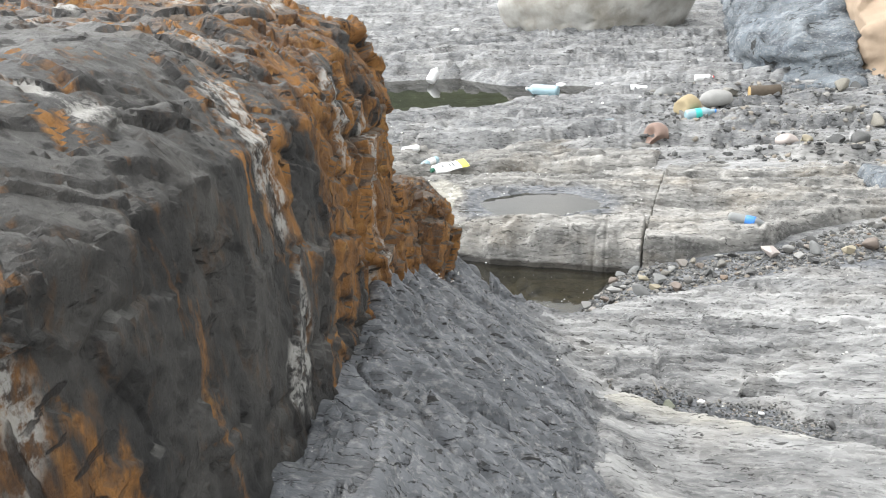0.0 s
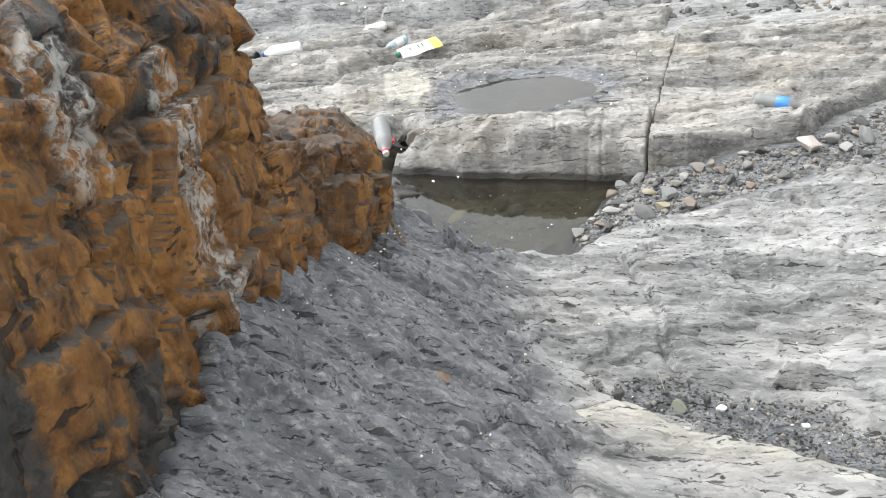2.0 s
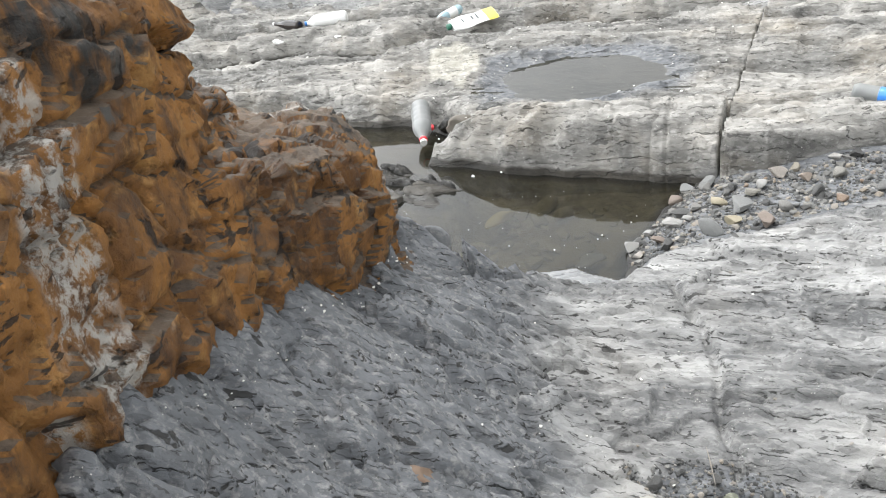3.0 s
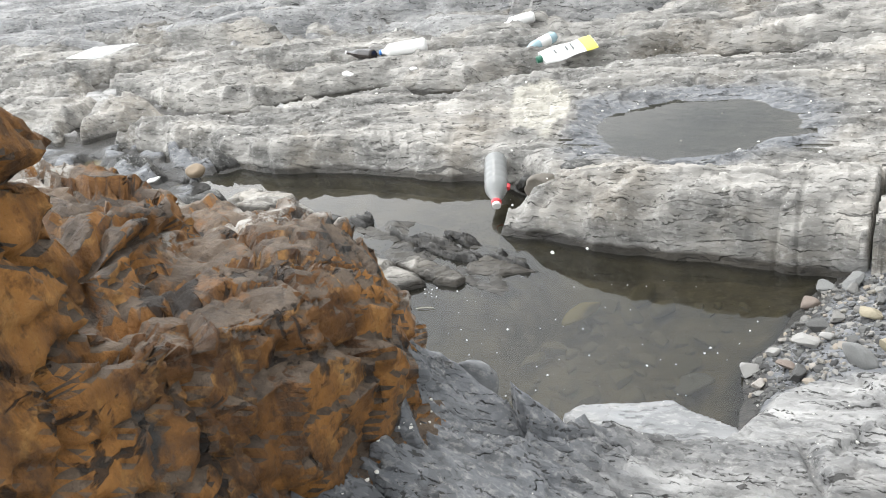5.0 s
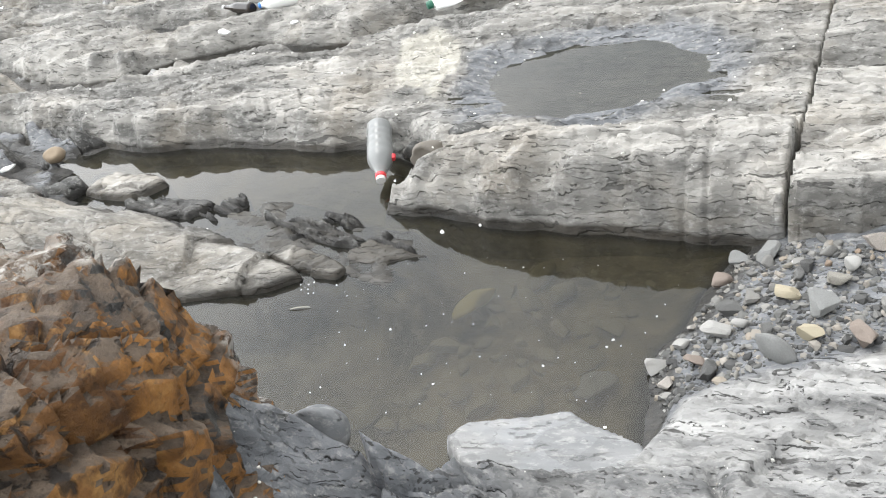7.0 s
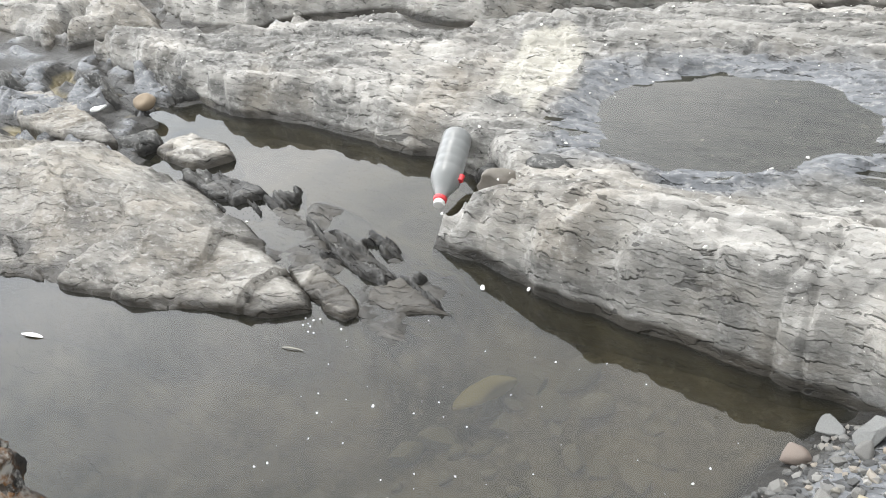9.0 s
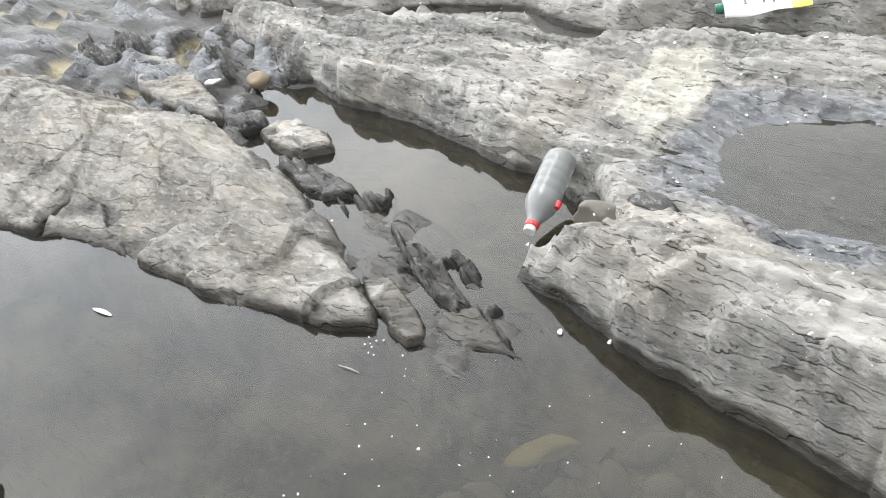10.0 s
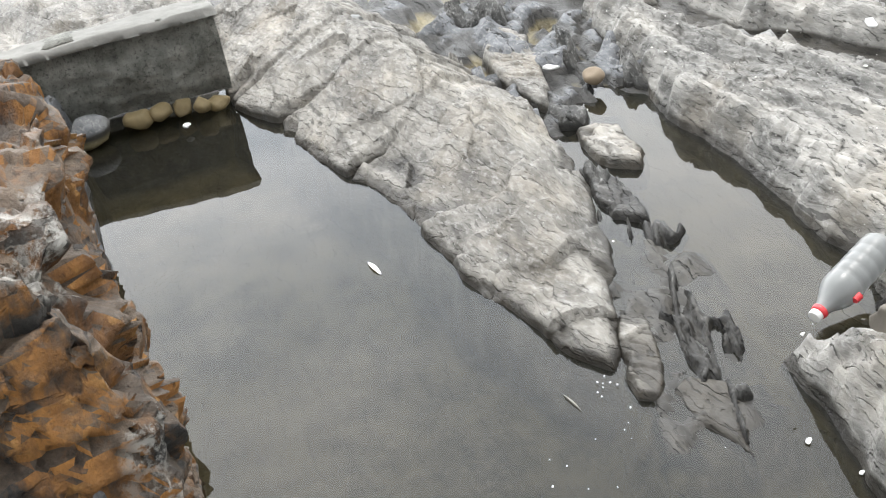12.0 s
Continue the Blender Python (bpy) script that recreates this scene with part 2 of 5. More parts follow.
def bedrock(name, dark, mid, pale, turn=0.0, shore=None, warm=0.3, flake=(0.15, 0.042), relief=1.0, veins=1.0, silt=True):
    """Layered grey sandstone or shale; shore: the height under which the tide keeps it wet and dark; flake: length and width of its chips."""
    m = Nodes(name)
    lay = m.scaled((1.0, 4.0, 4.0), (0, 0, turn))
    drift = m.tree.nodes.new("ShaderNodeTexNoise")
    drift.inputs["Scale"].default_value, drift.inputs["Detail"].default_value = 9.0, 4.0
    m.put(drift.inputs["Vector"], m.co)
    shift = m.tree.nodes.new("ShaderNodeVectorMath")
    shift.operation = "MULTIPLY_ADD"
    m.put(shift.inputs[0], drift.outputs["Color"])
    shift.inputs[1].default_value, shift.inputs[2].default_value = (0.10, 0.06, 0.06), (0, 0, 0)
    moved = m.tree.nodes.new("ShaderNodeVectorMath")
    m.put(moved.inputs[0], m.co)
    m.put(moved.inputs[1], shift.outputs[0])

    def chips(k):
        n = m.tree.nodes.new("ShaderNodeMapping")
        n.inputs["Scale"].default_value = (1 / (flake[0] * k), 1 / (flake[1] * k), 1 / (flake[1] * k))
        n.inputs["Rotation"].default_value = (0, 0, turn)
        m.put(n.inputs["Vector"], moved.outputs[0])
        return n.outputs["Vector"]
    loose = m.scaled((1.0, 1.9, 1.9), (0, 0, turn))
    broad = m.noise(1.3, 4, 0.6, lay)
    bands = m.noise(6.0, 5, 0.62, loose, 0.4)
    fine = m.noise(70.0, 4, 0.7, loose)
    grey = m.tree.nodes.new("ShaderNodeRGBToBW")
    m.put(grey.inputs[0], m.cracks(1.0, chips(0.36), "F1", "Color"))
    grey = grey.outputs[0]
    grey2 = m.tree.nodes.new("ShaderNodeRGBToBW")
    m.put(grey2.inputs[0], m.cracks(1.0, chips(1.0), "F1", "Color"))
    grey2 = grey2.outputs[0]
    tone = m.tree.nodes.new("ShaderNodeAttribute")
    tone.attribute_name = "tone"
    tone = m.math("ADD", tone.outputs["Fac"], m.math("MULTIPLY", m.math("SUBTRACT", m.noise(7.0, 5, 0.7), 0.5), 0.9))
    col = m.mix(m.ramp(bands, (0.36, 0.0), (0.62, 1.0)), dark, mid)
    col = m.mix(m.ramp(broad, (0.42, 0.0), (0.62, 1.0)), col, pale)
    col = m.mix(m.math("MULTIPLY", m.ramp(m.noise(2.3, 4), (0.5, 0.0), (0.75, 1.0)), warm), col, (0.30, 0.245, 0.17))
    col = m.mix(m.ramp(tone, (0.25, 0.0), (0.6, 1.0)), col, (0.36, 0.345, 0.30))
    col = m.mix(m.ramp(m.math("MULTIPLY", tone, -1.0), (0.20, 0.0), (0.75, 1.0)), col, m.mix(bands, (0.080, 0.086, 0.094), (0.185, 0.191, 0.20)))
    col = m.mix(1.0, col, m.ramp(m.math("ADD", m.math("MULTIPLY", grey, 0.55), m.math("MULTIPLY", grey2, 0.45)), (0.25, 0.76), (0.7, 1.18)), "MULTIPLY")
    col = m.mix(m.ramp(fine, (0.26, 0.5), (0.36, 0.0)), col, tuple(c * 0.5 for c in dark))
    col = m.mix(m.ramp(m.noise(28.0, 4, 0.7, loose), (0.52, 0.0), (0.68, 0.5)), col, (0.40, 0.395, 0.375))
    def where(scale, low, high):
        return m.ramp(m.noise(scale, 4, 0.65), (low, 0.0), (high, 1.0))
    k = 0.15 / flake[0]

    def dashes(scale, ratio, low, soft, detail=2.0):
        """Dark dashes along the bedding: shade painted under chip lips, and long cracks."""
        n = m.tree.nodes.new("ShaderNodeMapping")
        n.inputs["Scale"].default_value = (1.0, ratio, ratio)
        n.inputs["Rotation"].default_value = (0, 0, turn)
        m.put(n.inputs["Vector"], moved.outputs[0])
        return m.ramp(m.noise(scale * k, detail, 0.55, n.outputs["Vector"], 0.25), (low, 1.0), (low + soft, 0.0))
    # fine dashes paint the shade under chip edges; the coarse ones are cracks
    dark_lines = m.math("MULTIPLY", dashes(15.0, 4.2, 0.325, 0.035), where(3.3, 0.40, 0.54))
    dark_lines = m.math("MAXIMUM", dark_lines, m.math("MULTIPLY", dashes(2.6, 9.0, 0.315, 0.022, 3.0), where(1.4, 0.42, 0.5)))
    dark_lines = m.math("MULTIPLY", dark_lines, veins)
    split = m.tree.nodes.new("ShaderNodeSeparateXYZ")
    m.put(split.inputs[0], moved.outputs[0])
    tilt = m.math("SUBTRACT", m.math("MULTIPLY", split.outputs["Y"], math.cos(turn)), m.math("MULTIPLY", split.outputs["X"], -math.sin(turn)))
    across = m.math("ADD", tilt, split.outputs["Z"])

    def beds(per_metre, wander, pace, detail):
        """Edges of thin beds: a sawtooth across the bedding, and the number of each bed."""
        wave = m.noise(pace, detail, 0.60, loose, 0.3)
        q = m.math("ADD", m.math("MULTIPLY", across, per_metre * k), m.math("MULTIPLY", wave, wander))
        return m.math("FRACT", q), m.math("FLOOR", q)
    f1, id1 = beds(13.0, 2.6, 3.6, 6.0)
    f2, id2 = beds(34.0, 3.2, 8.0, 5.0)
    # dark lines at bed edges: shade below each lip, put into the colour
    lip_shade1 = m.math("MULTIPLY", m.ramp(f1, (0.0, 1.0), (0.04, 0.9), (0.09, 0.0)), m.ramp(m.noise(11.0, 3, 0.6, loose), (0.53, 0.0), (0.58, 1.0)))
    lip_shade2 = m.math("MULTIPLY", m.ramp(f2, (0.0, 1.0), (0.06, 0.8), (0.14, 0.0)), m.ramp(m.noise(17.0, 3, 0.6, loose), (0.53, 0.0), (0.59, 1.0)))
    lips = m.math("MULTIPLY", m.math("MAXIMUM", lip_shade1, m.math("MULTIPLY", lip_shade2, 0.8)), min(1.0, veins))
    dark_lines = m.math("MAXIMUM", dark_lines, lips)
    shade = m.tree.nodes.new("ShaderNodeTexWhiteNoise")
    shade.noise_dimensions = "1D"
    m.put(shade.inputs["W"], id1)
    col = m.mix(1.0, col, m.ramp(shade.outputs["Value"], (0.0, 0.92), (1.0, 1.08)), "MULTIPLY")
    col = m.mix(m.math("MULTIPLY", dark_lines, 0.88), col, (0.020, 0.019, 0.017))
    specks = m.ramp(m.cracks(85.0, None, "F1"), (0.10, 1.0), (0.14, 0.0))
    chosen = m.ramp(m.noise(11.0, 3), (0.60, 0.0), (0.64, 0.9))
    col = m.mix(m.math("MULTIPLY", specks, chosen), col, (0.66, 0.65, 0.60))
    rough = m.ramp(fine, (0.2, 0.62), (0.8, 0.86))
    if shore is not None:
        z = m.math("ADD", m.axis("Z"), m.math("MULTIPLY", m.math("SUBTRACT", m.noise(6.0, 4), 0.5), 0.03))
        wet = m.ramp(m.math("MULTIPLY", m.math("SUBTRACT", z, shore), 10.0), (0.0, 1.0), (0.14, 0.0))
        col = m.mix(wet, col, m.mix(1.0, col, (0.17, 0.155, 0.13), "MULTIPLY"))
        if silt:
            drowned = m.ramp(m.math("MULTIPLY", m.math("SUBTRACT", 0.0, m.axis("Z")), 10.0), (0.06, 0.0), (0.3, 1.0))
            mudcol = m.mix(m.ramp(m.noise(5.0, 5, 0.65), (0.36, 0.0), (0.62, 1.0)), (0.10, 0.083, 0.042), (0.27, 0.23, 0.13))
            mudcol = m.mix(m.ramp(m.noise(38.0, 4, 0.7), (0.55, 0.0), (0.68, 0.6)), mudcol, (0.36, 0.32, 0.23))
            col = m.mix(drowned, col, mudcol)
        rough = m.mix(wet, rough, (0.5, 0.5, 0.5))
    n1 = m.bump(m.math("ADD", m.math("MULTIPLY", grey2, 0.25), m.math("MULTIPLY", bands, 0.8)), 0.6 * relief, 0.016)
    step1, step2 = (m.ramp(f, (0.0, 0.0), (0.06, 1.0), (1.0, 0.0)) for f in (f1, f2))
    n2 = m.bump(step1, 0.42 * relief, 0.008, n1)
    n2 = m.bump(step2, 0.35 * relief, 0.0035, n2)
    n3 = m.bump(m.math("ADD", fine, m.math("MULTIPLY", m.noise(210.0, 3, 0.7), 0.5)), 0.4 * relief, 0.005, n2)
    n4 = m.bump(m.math("SUBTRACT", 1.0, dark_lines), 0.6 * relief, 0.010, n3)
    return m.done(col, rough, n4)


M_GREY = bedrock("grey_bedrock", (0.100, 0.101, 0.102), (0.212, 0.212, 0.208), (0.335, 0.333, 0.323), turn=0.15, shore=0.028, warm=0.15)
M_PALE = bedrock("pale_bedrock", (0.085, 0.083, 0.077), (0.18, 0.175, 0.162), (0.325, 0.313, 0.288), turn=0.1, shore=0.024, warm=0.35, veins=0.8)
M_SMOOTH = bedrock("smooth_slab_rock", (0.12, 0.126, 0.133), (0.185, 0.192, 0.198), (0.27, 0.272, 0.272), shore=0.005, warm=0.25, flake=(0.34, 0.20), relief=0.6, veins=0.6)
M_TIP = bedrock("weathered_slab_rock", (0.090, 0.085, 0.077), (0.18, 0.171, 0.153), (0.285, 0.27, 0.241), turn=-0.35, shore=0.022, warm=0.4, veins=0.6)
M_WETROCK = bedrock("wet_black_rock", (0.03, 0.031, 0.03), (0.050, 0.050, 0.047), (0.095, 0.093, 0.087), turn=0.8, shore=0.02, warm=0.1, silt=False)


def rust_rock():
    """Iron-stained jointed rock: ochre and brown crusts, charcoal patches, white encrusted blotches."""
    m = Nodes("rust_stained_rock")
    tall = m.scaled((1.0, 1.0, 0.42))
    broad = m.noise(1.9, 5, 0.6, tall, 0.8)
    mid = m.noise(6.0, 6, 0.66, tall, 0.6)
    fine = m.noise(38.0, 6, 0.7)
    sep = m.tree.nodes.new("ShaderNodeSeparateXYZ")
    m.put(sep.inputs[0], m.tree.nodes.new("ShaderNodeNewGeometry").outputs["True Normal"])
    rust = m.mix(m.ramp(mid, (0.36, 0.0), (0.60, 1.0)), (0.080, 0.034, 0.010), (0.315, 0.142, 0.034))
    rust = m.mix(m.ramp(m.noise(13.0, 5, 0.68), (0.54, 0.0), (0.66, 0.9)), rust, (0.39, 0.205, 0.062))
    rust = m.mix(m.ramp(m.noise(9.0, 6, 0.7, tall), (0.36, 0.85), (0.47, 0.0)), rust, (0.060, 0.030, 0.014))
    char = m.mix(m.ramp(m.noise(5.0, 6, 0.68), (0.38, 0.0), (0.64, 1.0)), (0.018, 0.017, 0.016), (0.078, 0.073, 0.066))
    char = m.mix(m.ramp(m.noise(17.0, 5, 0.7, tall), (0.55, 0.0), (0.70, 0.7)), char, (0.105, 0.056, 0.024))
    top = m.mix(m.ramp(m.noise(5.0, 6, 0.7), (0.36, 0.0), (0.64, 1.0)), (0.046, 0.033, 0.023), (0.155, 0.112, 0.077))
    top = m.mix(m.ramp(m.noise(14.0, 5, 0.7), (0.56, 0.0), (0.70, 0.8)), top, (0.20, 0.095, 0.034))
    stone = m.mix(m.ramp(m.noise(4.0, 6, 0.7), (0.36, 0.0), (0.64, 1.0)), (0.034, 0.033, 0.031), (0.125, 0.120, 0.110))
    back = m.math("MULTIPLY", m.math("SUBTRACT", m.axis("Y"), 2.3), 0.55)
    top = m.mix(m.ramp(m.math("ADD", back, mid), (0.15, 0.0), (0.55, 1.0)), stone, top)
    along = m.math("MULTIPLY", m.math("SUBTRACT", m.axis("Y"), 2.05), 0.18)
    along = m.math("MINIMUM", m.math("MAXIMUM", along, -0.11), 0.10)
    share = m.math("ADD", m.math("ADD", broad, m.math("MULTIPLY", m.math("SUBTRACT", mid, 0.5), 0.55)), along)
    col = m.mix(m.ramp(share, (0.472, 0.0), (0.53, 1.0)), char, rust)
    up = m.math("ADD", sep.outputs["Z"], m.math("MULTIPLY", m.math("SUBTRACT", mid, 0.5), 0.7))
    up = m.math("ADD", up, m.ramp(m.math("MULTIPLY", m.math("SUBTRACT", m.axis("Y"), 3.0), 3.0), (0.0, 0.0), (1.0, 0.20)))
    col = m.mix(m.ramp(up, (0.64, 0.0), (0.80, 1.0)), col, top)
    lee = m.math("ADD", sep.outputs["Y"], m.math("MULTIPLY", m.math("SUBTRACT", mid, 0.5), 0.5))
    col = m.mix(m.ramp(lee, (0.78, 0.0), (0.92, 0.85)), col, top)
    col = m.mix(m.ramp(fine, (0.34, 0.75), (0.46, 0.0)), col, m.mix(1.0, col, (0.28, 0.26, 0.26), "MULTIPLY"))
    col = m.mix(m.ramp(m.noise(55.0, 4, 0.7), (0.56, 0.0), (0.70, 0.5)), col, m.mix(1.0, col, (1.7, 1.7, 1.7), "MULTIPLY"))
    lich = m.math("MULTIPLY", m.ramp(m.noise(2.9, 3, 0.5, m.scaled((1, 1, 0.6))), (0.61, 0.0), (0.65, 1.0)), m.ramp(m.noise(26.0, 6, 0.75), (0.46, 0.0), (0.56, 1.0)))
    col = m.mix(m.math("MULTIPLY", lich, 0.85), col, (0.46, 0.445, 0.41))
    joint = m.scaled((1.0, 1.25, 0.8), (0.25, -0.3, 0.4))
    where = m.ramp(m.noise(2.6, 3), (0.44, 0.0), (0.54, 1.0))
    dark_lines = m.math("MULTIPLY", m.ramp(m.noise(6.0, 4, 0.55, m.scaled((2.6, 2.6, 0.9), (0.25, 0.3, 0.2)), 0.3), (0.345, 1.0), (0.375, 0.0)), m.ramp(m.noise(2.2, 3), (0.42, 0.0), (0.52, 1.0)))
    dark_lines = m.math("MAXIMUM", dark_lines, m.math("MULTIPLY", m.ramp(m.noise(11.0, 4, 0.55, m.scaled((1.0, 1.0, 3.0), (0.35, 0.25, 0.0)), 0.3), (0.345, 1.0), (0.375, 0.0)), where))
    col = m.mix(m.math("MULTIPLY", dark_lines, 0.85), col, (0.014, 0.011, 0.009))
    facet = m.tree.nodes.new("ShaderNodeRGBToBW")
    m.put(facet.inputs[0], m.cracks(24.0, joint, "F1", "Color"))
    facet = facet.outputs[0]
    n1 = m.bump(m.math("ADD", mid, m.math("MULTIPLY", facet, 0.30)), 0.5, 0.022)
    n2 = m.bump(m.math("ADD", m.math("MULTIPLY", fine, 1.0), m.math("MULTIPLY", m.noise(130.0, 4, 0.72), 0.5)), 0.7, 0.014, n1)
    n3 = m.bump(m.math("SUBTRACT", 1.0, dark_lines), 0.7, 0.014, n2)
    return m.done(col, m.ramp(mid, (0.3, 0.55), (0.7, 0.8)), n3)


M_RUST = rust_rock()


def plain(name, color, rough=0.5, vary=0.25, scale=30.0, relief=0.2, **more):
    m = Nodes(name)
    n = m.noise(scale, 4)
    dark = tuple(c * (1 - vary) for c in color)
    col = m.mix(n, dark, tuple(min(1.0, c * (1 + vary)) for c in color))
    return m.done(col, rough, m.bump(m.noise(scale * 3, 4), relief, 0.004), **more)


def water_mat(name, clarity, murk):
    m = Nodes(name)
    t = m.tree
    out = t.nodes["Material Output"]
    t.nodes.remove(m.bsdf)
    clear, gloss, mud = t.nodes.new("ShaderNodeBsdfTransparent"), t.nodes.new("ShaderNodeBsdfGlossy"), t.nodes.new("ShaderNodeBsdfDiffuse")
    clear.inputs["Color"].default_value = (clarity, clarity * 0.97, clarity * 0.80, 1)
    mud.inputs["Color"].default_value = (0.036, 0.036, 0.030, 1)
    gloss.inputs["Roughness"].default_value = 0.0
    fres = t.nodes.new("ShaderNodeFresnel")
    fres.inputs["IOR"].default_value = 1.48
    bump = m.bump(m.noise(5.0, 1, 0.5), 0.006, 0.05)
    m.put(gloss.inputs["Normal"], bump)
    a, b = t.nodes.new("ShaderNodeMixShader"), t.nodes.new("ShaderNodeMixShader")
    m.put(a.inputs[0], m.ramp(m.noise(1.2, 3), (0.3, murk), (0.7, murk * 1.4)))
    m.put(a.inputs[1], clear.outputs[0])
    m.put(a.inputs[2], mud.outputs[0])
    m.put(b.inputs[0], fres.outputs[0])
    m.put(b.inputs[1], a.outputs[0])
    m.put(b.inputs[2], gloss.outputs[0])
    m.put(out.inputs["Surface"], b.outputs[0])
    return m.mat


M_WATER, M_PUDDLE = water_mat("still_pool_water", 0.35, 0.20), water_mat("rain_puddle_water", 0.48, 0.16)


def stone_mat():
    m = Nodes("beach_pebble")
    info = m.tree.nodes.new("ShaderNodeObjectInfo").outputs["Random"]
    col = m.ramp(info, (0.0, (0.07, 0.07, 0.068)), (0.35, (0.145, 0.144, 0.138)), (0.65, (0.22, 0.214, 0.198)), (0.85, (0.27, 0.25, 0.205)), (0.93, (0.235, 0.165, 0.115)), (1.0, (0.38, 0.37, 0.345)))
    col = m.mix(m.ramp(m.noise(28.0, 5), (0.35, 0.6), (0.6, 0.0)), col, m.mix(1.0, col, (0.45, 0.45, 0.45), "MULTIPLY"))
    return m.done(col, 0.75, m.bump(m.noise(60.0, 5, 0.7), 0.35, 0.006))


def gravel_mat():
    m = Nodes("fine_gravel")
    info = m.tree.nodes.new("ShaderNodeNewGeometry").outputs["Random Per Island"]
    col = m.ramp(info, (0.0, (0.035, 0.035, 0.035)), (0.5, (0.105, 0.105, 0.10)), (0.8, (0.22, 0.215, 0.20)), (0.93, (0.25, 0.215, 0.17)), (1.0, (0.34, 0.335, 0.32)))
    return m.done(col, 0.8, m.bump(m.noise(90.0, 4), 0.3, 0.004))


M_STONE, M_GRAVEL = stone_mat(), gravel_mat()

# ---- the bedrock ground ----
NEAR = [(-3.4, 3.70), (-0.10, 3.84), (0.18, 3.90), (0.26, 3.97), (0.50, 4.06), (0.55, 4.20), (0.61, 4.32), (0.73, 4.37), (0.86, 4.38),
        (1.40, 4.63), (2.1, 4.80), (9, 6.2), (9, -40), (-3.4, -40)]
FAR = [(-30, 7.7), (-4.0, 7.75), (-2.6, 7.6), (-1.2, 7.32), (0.2, 7.42), (1.1, 7.15), (1.9, 7.0), (2.8, 6.3),
       (2.9, 5.75), (9, 6.6), (400, 20), (400, 400), (-400, 400), (-400, 20)]


STRIP = [(0.60, 3.10), (0.72, 3.22), (0.86, 3.24), (1.05, 3.14), (1.22, 3.06), (1.34, 2.92), (1.40, 2.72), (1.25, 2.74), (1.05, 2.88), (0.85, 3.03)]


def near_top(x, y):
    rise = 0.15 + np.clip(4.2 - y, -1, 6) * 0.115 + 0.03 * (x - 0.8) * smooth(0.8, 2.0, x)
    start = 0.46 + np.clip(3.4 - y, -1, 3) * 0.24
    k = 14.0
    ramp = np.minimum(0.82 * np.log1p(np.exp(np.clip(k * (start - x), -30, 30))) / k, 0.62)
    ramp = ramp * smooth(-1.1, -0.5, x)
    return rise + ramp + 0.018 * fbm(x * 2.2, y * 2.2, None, 3, 5)


def ground_height(x, y):
    d = inside(NEAR, x, y) + 0.035 * fbm(x * 5, y * 5, None, 3, 11)
    top = near_top(x, y)
    amount = smooth(0.0, 0.5, 6 - np.hypot(x - 0.8, y - 3.0))
    top = top + amount * (chipped(x, y, -0.15, 21) + smooth(0.2, -0.1, x - 0.46 - np.clip(3.4 - y, -1, 3) * 0.24) * (plates(x, y, 0.35, 0.30, 0.16, 0.058, 0.095, 45) + plates(x, y, 0.1, 0.12, 0.07, 0.020, 0.034, 46)) + 0.006 * fbm(x * 30, y * 60, None, 3, 8))
    line = np.hypot(x - (0.70 + 0.17 * np.clip((4.05 - y) / 0.8, 0, 1) + 0.02 * np.sin(y * 9)), np.clip(np.maximum(y - 4.05, 3.2 - y), 0, 9))
    top = top - 0.028 * np.exp(-(line / 0.013) ** 2) + 0.018 * smooth(-0.02, 0.03, x - (0.70 + 0.17 * (4.05 - y) / 0.8)) * smooth(4.2, 3.9, y) * smooth(2.9, 3.3, y) * smooth(1.3, 0.9, x)
    strip = inside(STRIP, x, y) + 0.02 * fbm(x * 9, y * 9, None, 3, 27)
    top = top - 0.035 * smooth(-0.02, 0.03, strip)
    pool = -0.05 - 0.17 * smooth(0.7, -1.2, x) + 0.012 * fbm(x * 6, y * 6, None, 3, 14)
    gravel = -0.05 + 0.155 * smooth(-0.12, 0.45, x - 0.40 - 0.45 * np.clip(y - 4.5, 0, 0.5) + 0.06 * fbm(x * 6, y * 6, None, 3, 16)) + 0.03 * np.clip(x - 1, 0, 3) + 0.008 * fbm(x * 9, y * 9, None, 3, 15)
    low = pool + (gravel - pool) * smooth(0.15, 0.62, x)
    low = np.maximum(low, np.where(x < -3.0, 0.12 * smooth(-3.0, -3.3, x) - 0.1, -9))
    shallow = smooth(4.95, 5.2, y) * smooth(-3.0, -2.2, x)
    low = np.where((x < -0.3), low + shallow * (np.maximum(low, -0.07) - low), low)
    reef = smooth(0.12, 0.0, np.abs(y - 5.06 + 0.35 * (x + 0.6)) - 0.13) * smooth(-1.3, -1.0, x) * smooth(-0.12, -0.3, x)
    low = low + reef * (-0.006 - low + 0.03 * fbm(x * 9, y * 9, None, 3, 24) + plates(x, y, -0.7, 0.16, 0.04, 0.03, 0.03, 25))
    wet = smooth(-1.5, -2.1, x) * smooth(5.2, 5.35, y)
    low = low + wet * (0.016 - low) + wet * (0.05 * fbm(x * 5, y * 7, None, 3, 19) + plates(x, y, -0.4, 0.25, 0.10, 0.085, 0.10, 26))
    low = np.where(y > 5.95, np.maximum(low, 0.003), low)
    z = low + (top - low) * smooth(-0.05, 0.035, d)
    e = inside(FAR, x, y) + 0.06 * fbm(x * 2.2, y * 2.2, None, 3, 18)
    far = 0.085 + 0.012 * np.clip(y - 7, 0, 12) + 0.03 * fbm(x * 0.5, y * 0.9, None, 3, 4) + strata(x, y, 0.06, 0.42, 0.12, 40) + strata(x, y, 0.1, 0.13, 0.045, 41) + plates(x, y, 0.05, 0.5, 0.10, 0.035, 0.03, 42)
